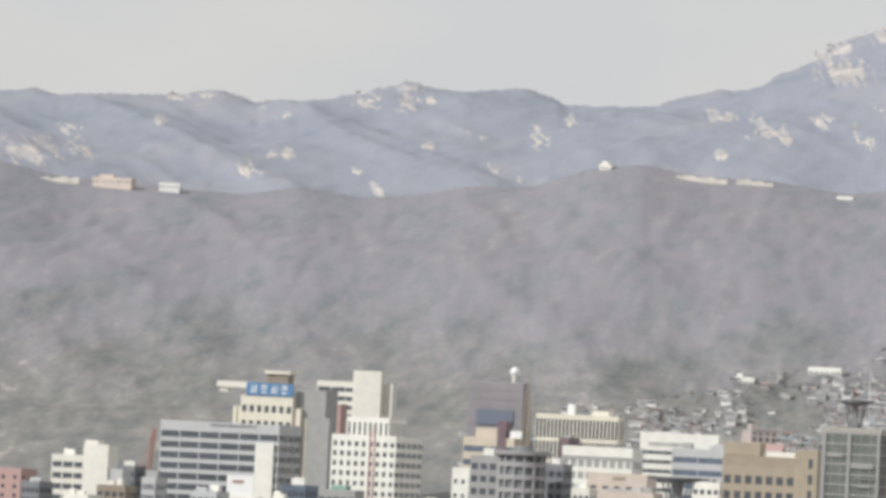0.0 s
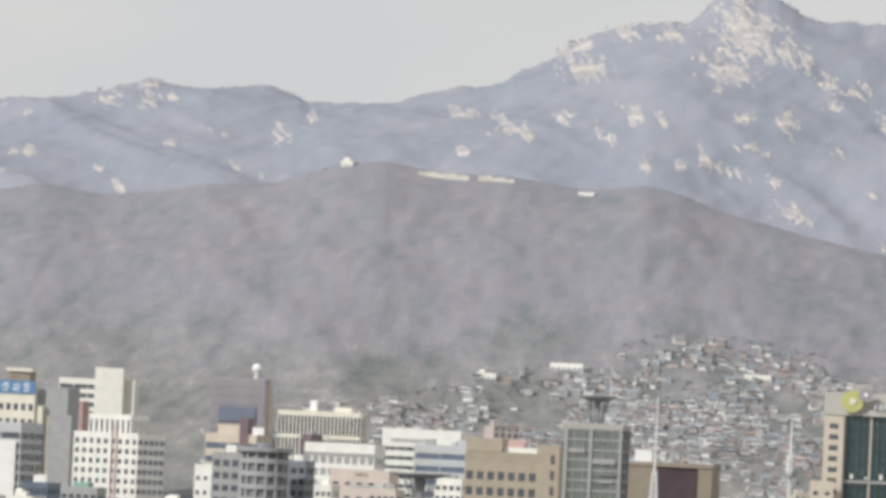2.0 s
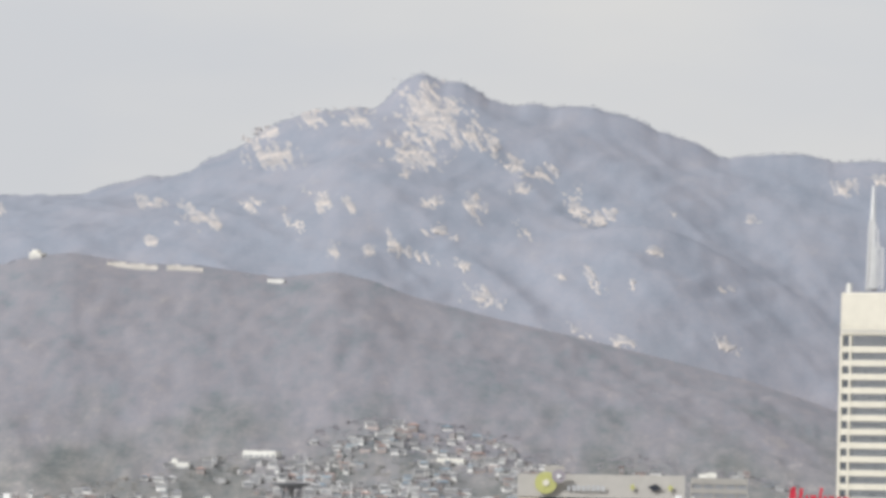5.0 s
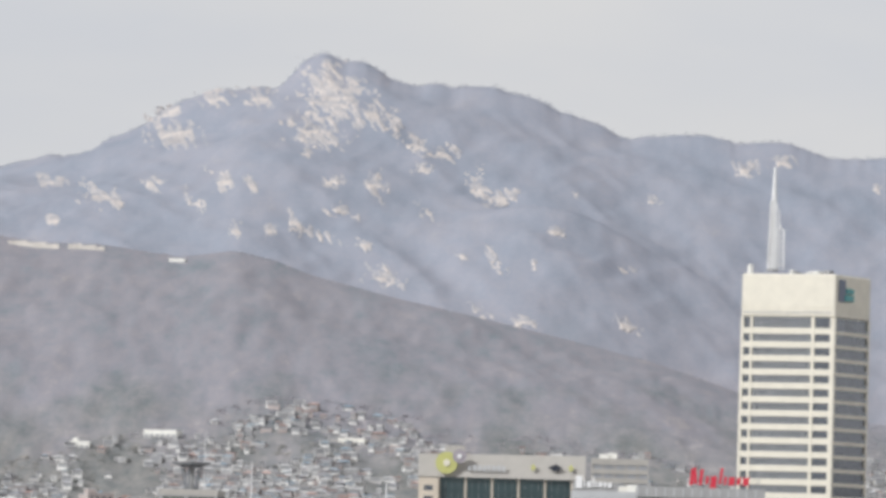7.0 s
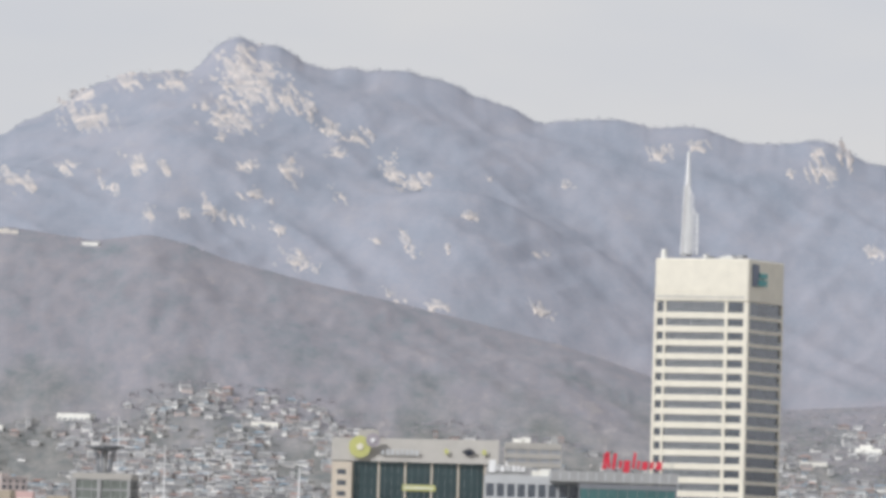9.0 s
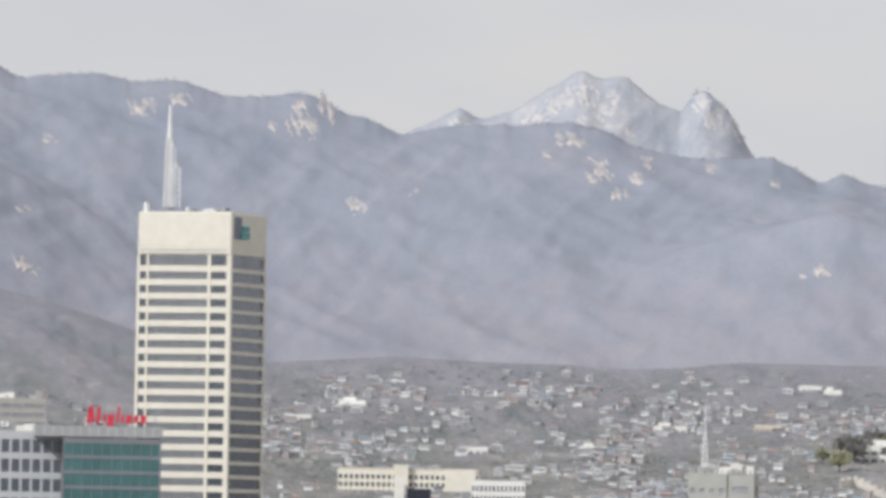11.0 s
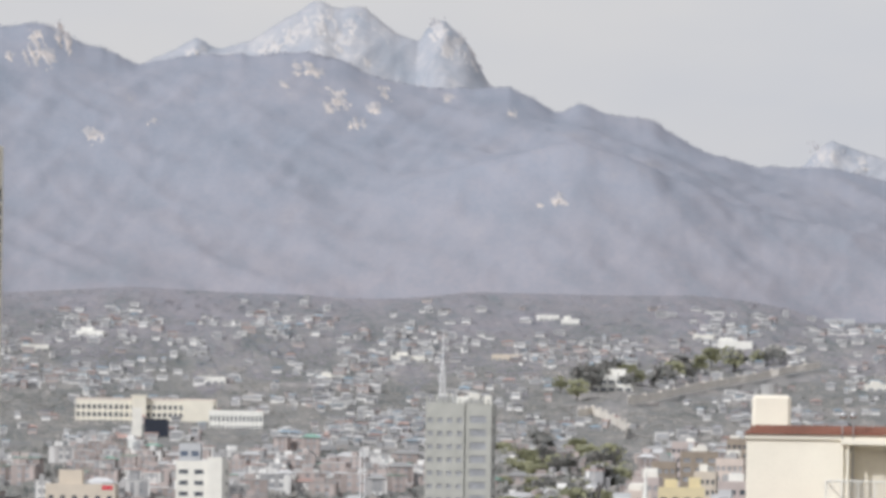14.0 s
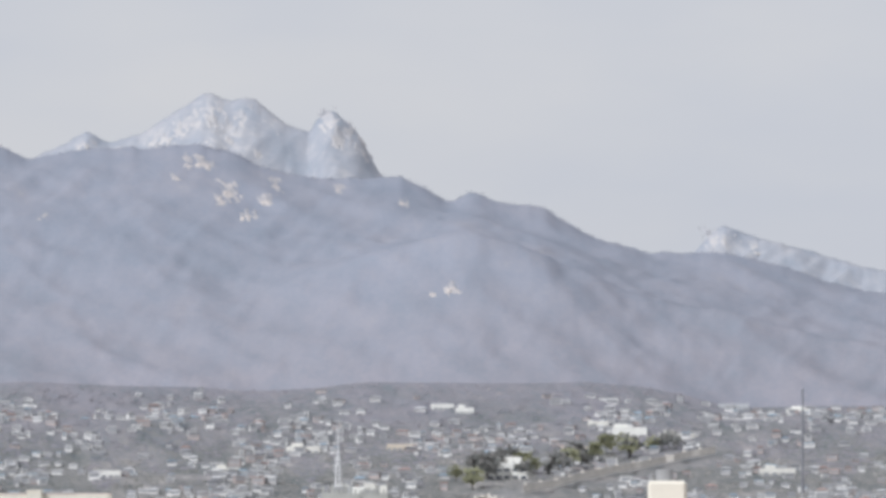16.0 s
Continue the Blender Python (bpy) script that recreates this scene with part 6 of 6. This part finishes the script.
roof = part("roof", bm, REDROOF, o, "low red-brown tiled roof")
for i in range(46):
    x = x0 + 0.15 + (xe - x0 - 0.1) * i / 46
    part("tile_rib", rod((x, -0.17, hz(0.24)), (x, 0.88, hz(0.305)), 0.022, 5), REDROOF, roof)
dr = part("door", box(hx(7.31), hx(7.56), 0.84, 0.9, zb + 0.1, hz(0.125)), DOORPAINT, o, "closed grey-beige door")
part("door", box(hx(7.565), hx(7.72), 0.84, 0.9, zb + 0.1, hz(0.125)), DOORPAINT, o, "closed grey-beige door leaf")
for a, b_ in ((7.33, 7.54), (7.585, 7.70)):
    part("door_panel", box(hx(a), hx(b_), 0.82, 0.85, hz(-0.12), hz(0.10)), DOORPAINT, dr)
part("downpipe", rod((hx(7.262), -0.06, zb), (hx(7.262), -0.06, hz(0.20)), 0.05, 8), NEARWALL, o)
part("downpipe", rod((hx(7.30), 0.5, zb), (hx(7.30), 0.5, hz(0.16)), 0.035, 8), GALV, o)
part("ladder_rail", rod((hx(7.22), -0.12, hz(0.2)), (hx(7.22), -0.12, hz(0.39)), 0.02, 6), GALV, o)
part("ladder_rail", rod((hx(7.30), -0.12, hz(0.2)), (hx(7.30), -0.12, hz(0.38)), 0.02, 6), GALV, o)
for a in (7.225, 7.30):
    bm = bmesh.new()
    bmesh.ops.create_icosphere(bm, subdivisions=2, radius=0.11, matrix=Matrix.Translation((hx(a), -0.1, hz(0.385))))
    part("lamp_globe", bm, CHROME, o)
part("balcony_slab", box(hx(7.10), hx(7.75), -1.3, 0.2, hz(-0.39), hz(-0.365), bevel=0.01), NEARWALL, o)
zt = hz(-0.105)
for y in (-1.25,):
    part("handrail", rod((hx(7.10), y, zt), (hx(7.60), y, zt), 0.025, 8), WHITE, o)
    part("handrail", rod((hx(7.60), y, zt), (hx(7.80), y, hz(-0.22)), 0.025, 8), WHITE, o)
    part("lower_rail", rod((hx(7.10), y, hz(-0.35)), (hx(7.60), y, hz(-0.35)), 0.02, 8), WHITE, o)
    for i in range(26):
        x = hx(7.10) + (hx(7.60) - hx(7.10)) * i / 25
        part("baluster", rod((x, y, hz(-0.365)), (x, y, zt), 0.009 if i % 6 else 0.024, 5), WHITE, o)
part("handrail", rod((hx(7.10), -1.25, zt), (hx(7.10), 0, zt), 0.025, 8), WHITE, o)
for i in range(12):
    t_ = i / 11
    a = 7.62 + 0.3 * t_
    part("stair_baluster", rod((hx(a), -1.25 - 0.1, hz(-0.42 - 0.10 * t_)), (hx(a), -1.35, hz(-0.12 - 0.2 * t_)), 0.014, 5), WHITE, o)
part("stair_stringer", rod((hx(7.60), -1.35, hz(-0.375)), (hx(8.0), -1.35, hz(-0.56)), 0.07, 6), NEARWALL, o)
part("stair_rail", rod((hx(7.74), -1.35, hz(-0.17)), (hx(8.05), -1.35, hz(-0.40)), 0.03, 6), WHITE, o)
bm = box(x0 - 0.1, xe, -1.6, 0.14, hz(-0.47), hz(-0.40))
for v in bm.verts:
    if v.co.z > hz(-0.43) and v.co.y < -1:
        v.co.z = hz(-0.465)
part("lower_roof", bm, REDROOF, o, "lower red-brown roof under the balcony")
ch = thing("tank_housing", Matrix.Translation(place(6.69, 0.30, D + 6)) @ pose(0, 0, 0, 0, 0, -6.5), "white rounded tank housing behind the roof ridge", "tank housing")
k_ = (D + 6) * math.radians(1)
part("housing", box(-0.145 * k_, 0.145 * k_, -0.5, 0.7, -1.2, 0.225 * k_, bevel=0.09), NEARWALL, ch)
part("tank", tube(-0.02 * k_, 0.1, 0.22 * k_, 0.31 * k_, 0.27, 0.26, 14), GREY, ch, "grey tank top")
part("valve", tube(-0.11 * k_, 0.0, 0.22 * k_, 0.27 * k_, 0.08, 0.08, 8), GALV, ch)
part("support", box(-0.1 * k_, 0.1 * k_, -0.3, 0.5, -12, -1.2), NEARWALL, ch)
bn = thing("roof_hood", Matrix.Translation(place(7.69, 0.30, D + 2)), "round cream vent hood on the tiled roof", "vent hood")
part("hood", tube(0, 0, -0.35, 0.26, 0.36, 0.22, 14), NEARWALL, bn)
part("cap", tube(0, 0, 0.26, 0.34, 0.27, 0.2, 14), NEARWALL, bn)
ms = thing("roof_antenna", Matrix.Translation(place(7.70, 0.36, D + 2)), "tall thin dark antenna pole on the roof", "antenna")
part("pole", tube(0, 0, 0, D * math.radians(0.86), 0.06, 0.03, 6), DARKGREY, ms)
part("clamp", tube(0, 0, 0.1, 0.3, 0.06, 0.06, 8), GALV, ms)

# red-roofed house below the lookout
o = thing("gabled_house", Matrix.Translation(place(2.83, 0, 260)) @ pose(0, 0, 0, 0, 0, -2.83), "house with a wide red-brown roof and white gable", "house")
g = lambda a: 260 * math.radians(a - 2.83)
ge = lambda e: 260 * math.tan(math.radians(e))
bm = bmesh.new()
vs = [bm.verts.new(v) for v in ((g(1.75), 0, ge(-0.62)), (g(3.95), 0, ge(-0.62)), (g(3.62), 3.5, ge(-0.425)), (g(2.22), 3.5, ge(-0.425)), (g(1.75), 7, ge(-0.62)), (g(3.95), 7, ge(-0.62)))]
for f in ((0, 1, 2, 3), (5, 4, 3, 2), (1, 5, 2), (4, 0, 3), (0, 4, 5, 1)):
    bm.faces.new([vs[i] for i in f])
bmesh.ops.recalc_face_normals(bm, faces=bm.faces[:])
rf = part("roof", bm, REDROOF, o)
for i in range(50):
    x = g(1.85) + (g(3.85) - g(1.85)) * i / 50
    xt = min(max(x, g(2.22)), g(3.62))
    part("tile_rib", rod((x, -0.02, ge(-0.62) + 0.02), (xt, 3.48, ge(-0.425) + 0.02), 0.02, 5), REDROOF, rf)
part("gable", box(g(1.80), g(2.35), -0.4, 0.2, ge(-1.2), ge(-0.60)), NEARWALL, o)
bm = bmesh.new()
vs = [bm.verts.new(v) for y in (-0.5, 3.4) for v in ((g(1.72), y, ge(-0.5)), (g(2.5), y, ge(-0.5)), (g(2.08), y, ge(-0.425)))]
for f in ((0, 1, 2), (5, 4, 3), (0, 2, 5, 3), (2, 1, 4, 5), (1, 0, 3, 4)):
    bm.faces.new([vs[i] for i in f])
bmesh.ops.recalc_face_normals(bm, faces=bm.faces[:])
part("gable_top", bm, NEARWALL, o)
part("wall", box(g(1.95), g(3.75), 0.4, 6.6, ground_at(2.83, 260) - EYE.z - 1, ge(-0.6)), NEARWALL, o)

# bare tree in front of the town
o = thing("bare_tree", Matrix.Translation(place(5.36, -0.75, 320)), "leafless dark tree with thin upright branches", "tree")
r_ = random.Random(8)
s = 320 * math.radians(1)
part("trunk", tube(0, 0, ground_at(5.36, 320) - place(5.36, -0.75, 320).z - 0.5, 0.25 * s, 0.10, 0.05, 7), BARK, o)


def branch(a, b_, r, depth):
    part("branch", rod(a, b_, r, 5), BARK, o)
    if depth:
        for k in range(2):
            t_ = r_.uniform(0.35, 0.8)
            st = Vector(a).lerp(Vector(b_), t_)
            L = (Vector(b_) - Vector(a)).length * r_.uniform(0.3, 0.5)
            branch(st, st + Vector((r_.uniform(-0.5, 0.5), r_.uniform(-0.4, 0.4), 1)).normalized() * L, r * 0.6, depth - 1)


branch((0, 0, 0.24 * s), (0.01 * s, 0, 0.40 * s), 0.07, 1)
branch((0.01 * s, 0, 0.40 * s), (0.085 * s, 0.1, 0.60 * s), 0.05, 2)
branch((0, 0, 0.2 * s), (-0.09 * s, 0, 0.40 * s), 0.045, 2)
branch((0, 0, 0.1 * s), (-0.31 * s, 0.2, 0.315 * s), 0.05, 1)


# long pale garden walls and a red-roofed lodge along the hill crest
def crest_wall(az0, az1, el0, el1, height, label):
    o = thing("crest_wall", Matrix.Identity(4), label, "wall", "walls on the hill crest")
    n = 8
    for k in range(n):
        u, v = k / n, (k + 1) / n
        p, q = place(az0 + (az1 - az0) * u, el0 + (el1 - el0) * u, 3962), place(az0 + (az1 - az0) * v, el0 + (el1 - el0) * v, 3962)
        bm = bmesh.new()
        vs = [bm.verts.new((w.x, w.y + dy, w.z + dz)) for w in (p, q) for dy in (-0.5, 0.5) for dz in (-height - 3, (k * 7 % 3) * 0.4)]
        bmesh.ops.convex_hull(bm, input=vs)
        part("wall_length", bm, WALLSTONE, o)


crest_wall(-5.5, -5.12, 2.395, 2.375, 2.2, "pale stone wall below the hill crest")
crest_wall(-5.05, -4.78, 2.385, 2.365, 2.0, "low pale stone wall among crest trees")
crest_wall(-10.3, -9.95, 2.13, 2.15, 2.0, "pale terrace wall on the hill crest")
crest_wall(-7.95, -7.45, 2.04, 2.05, 1.2, "pale track cut along the hill crest")
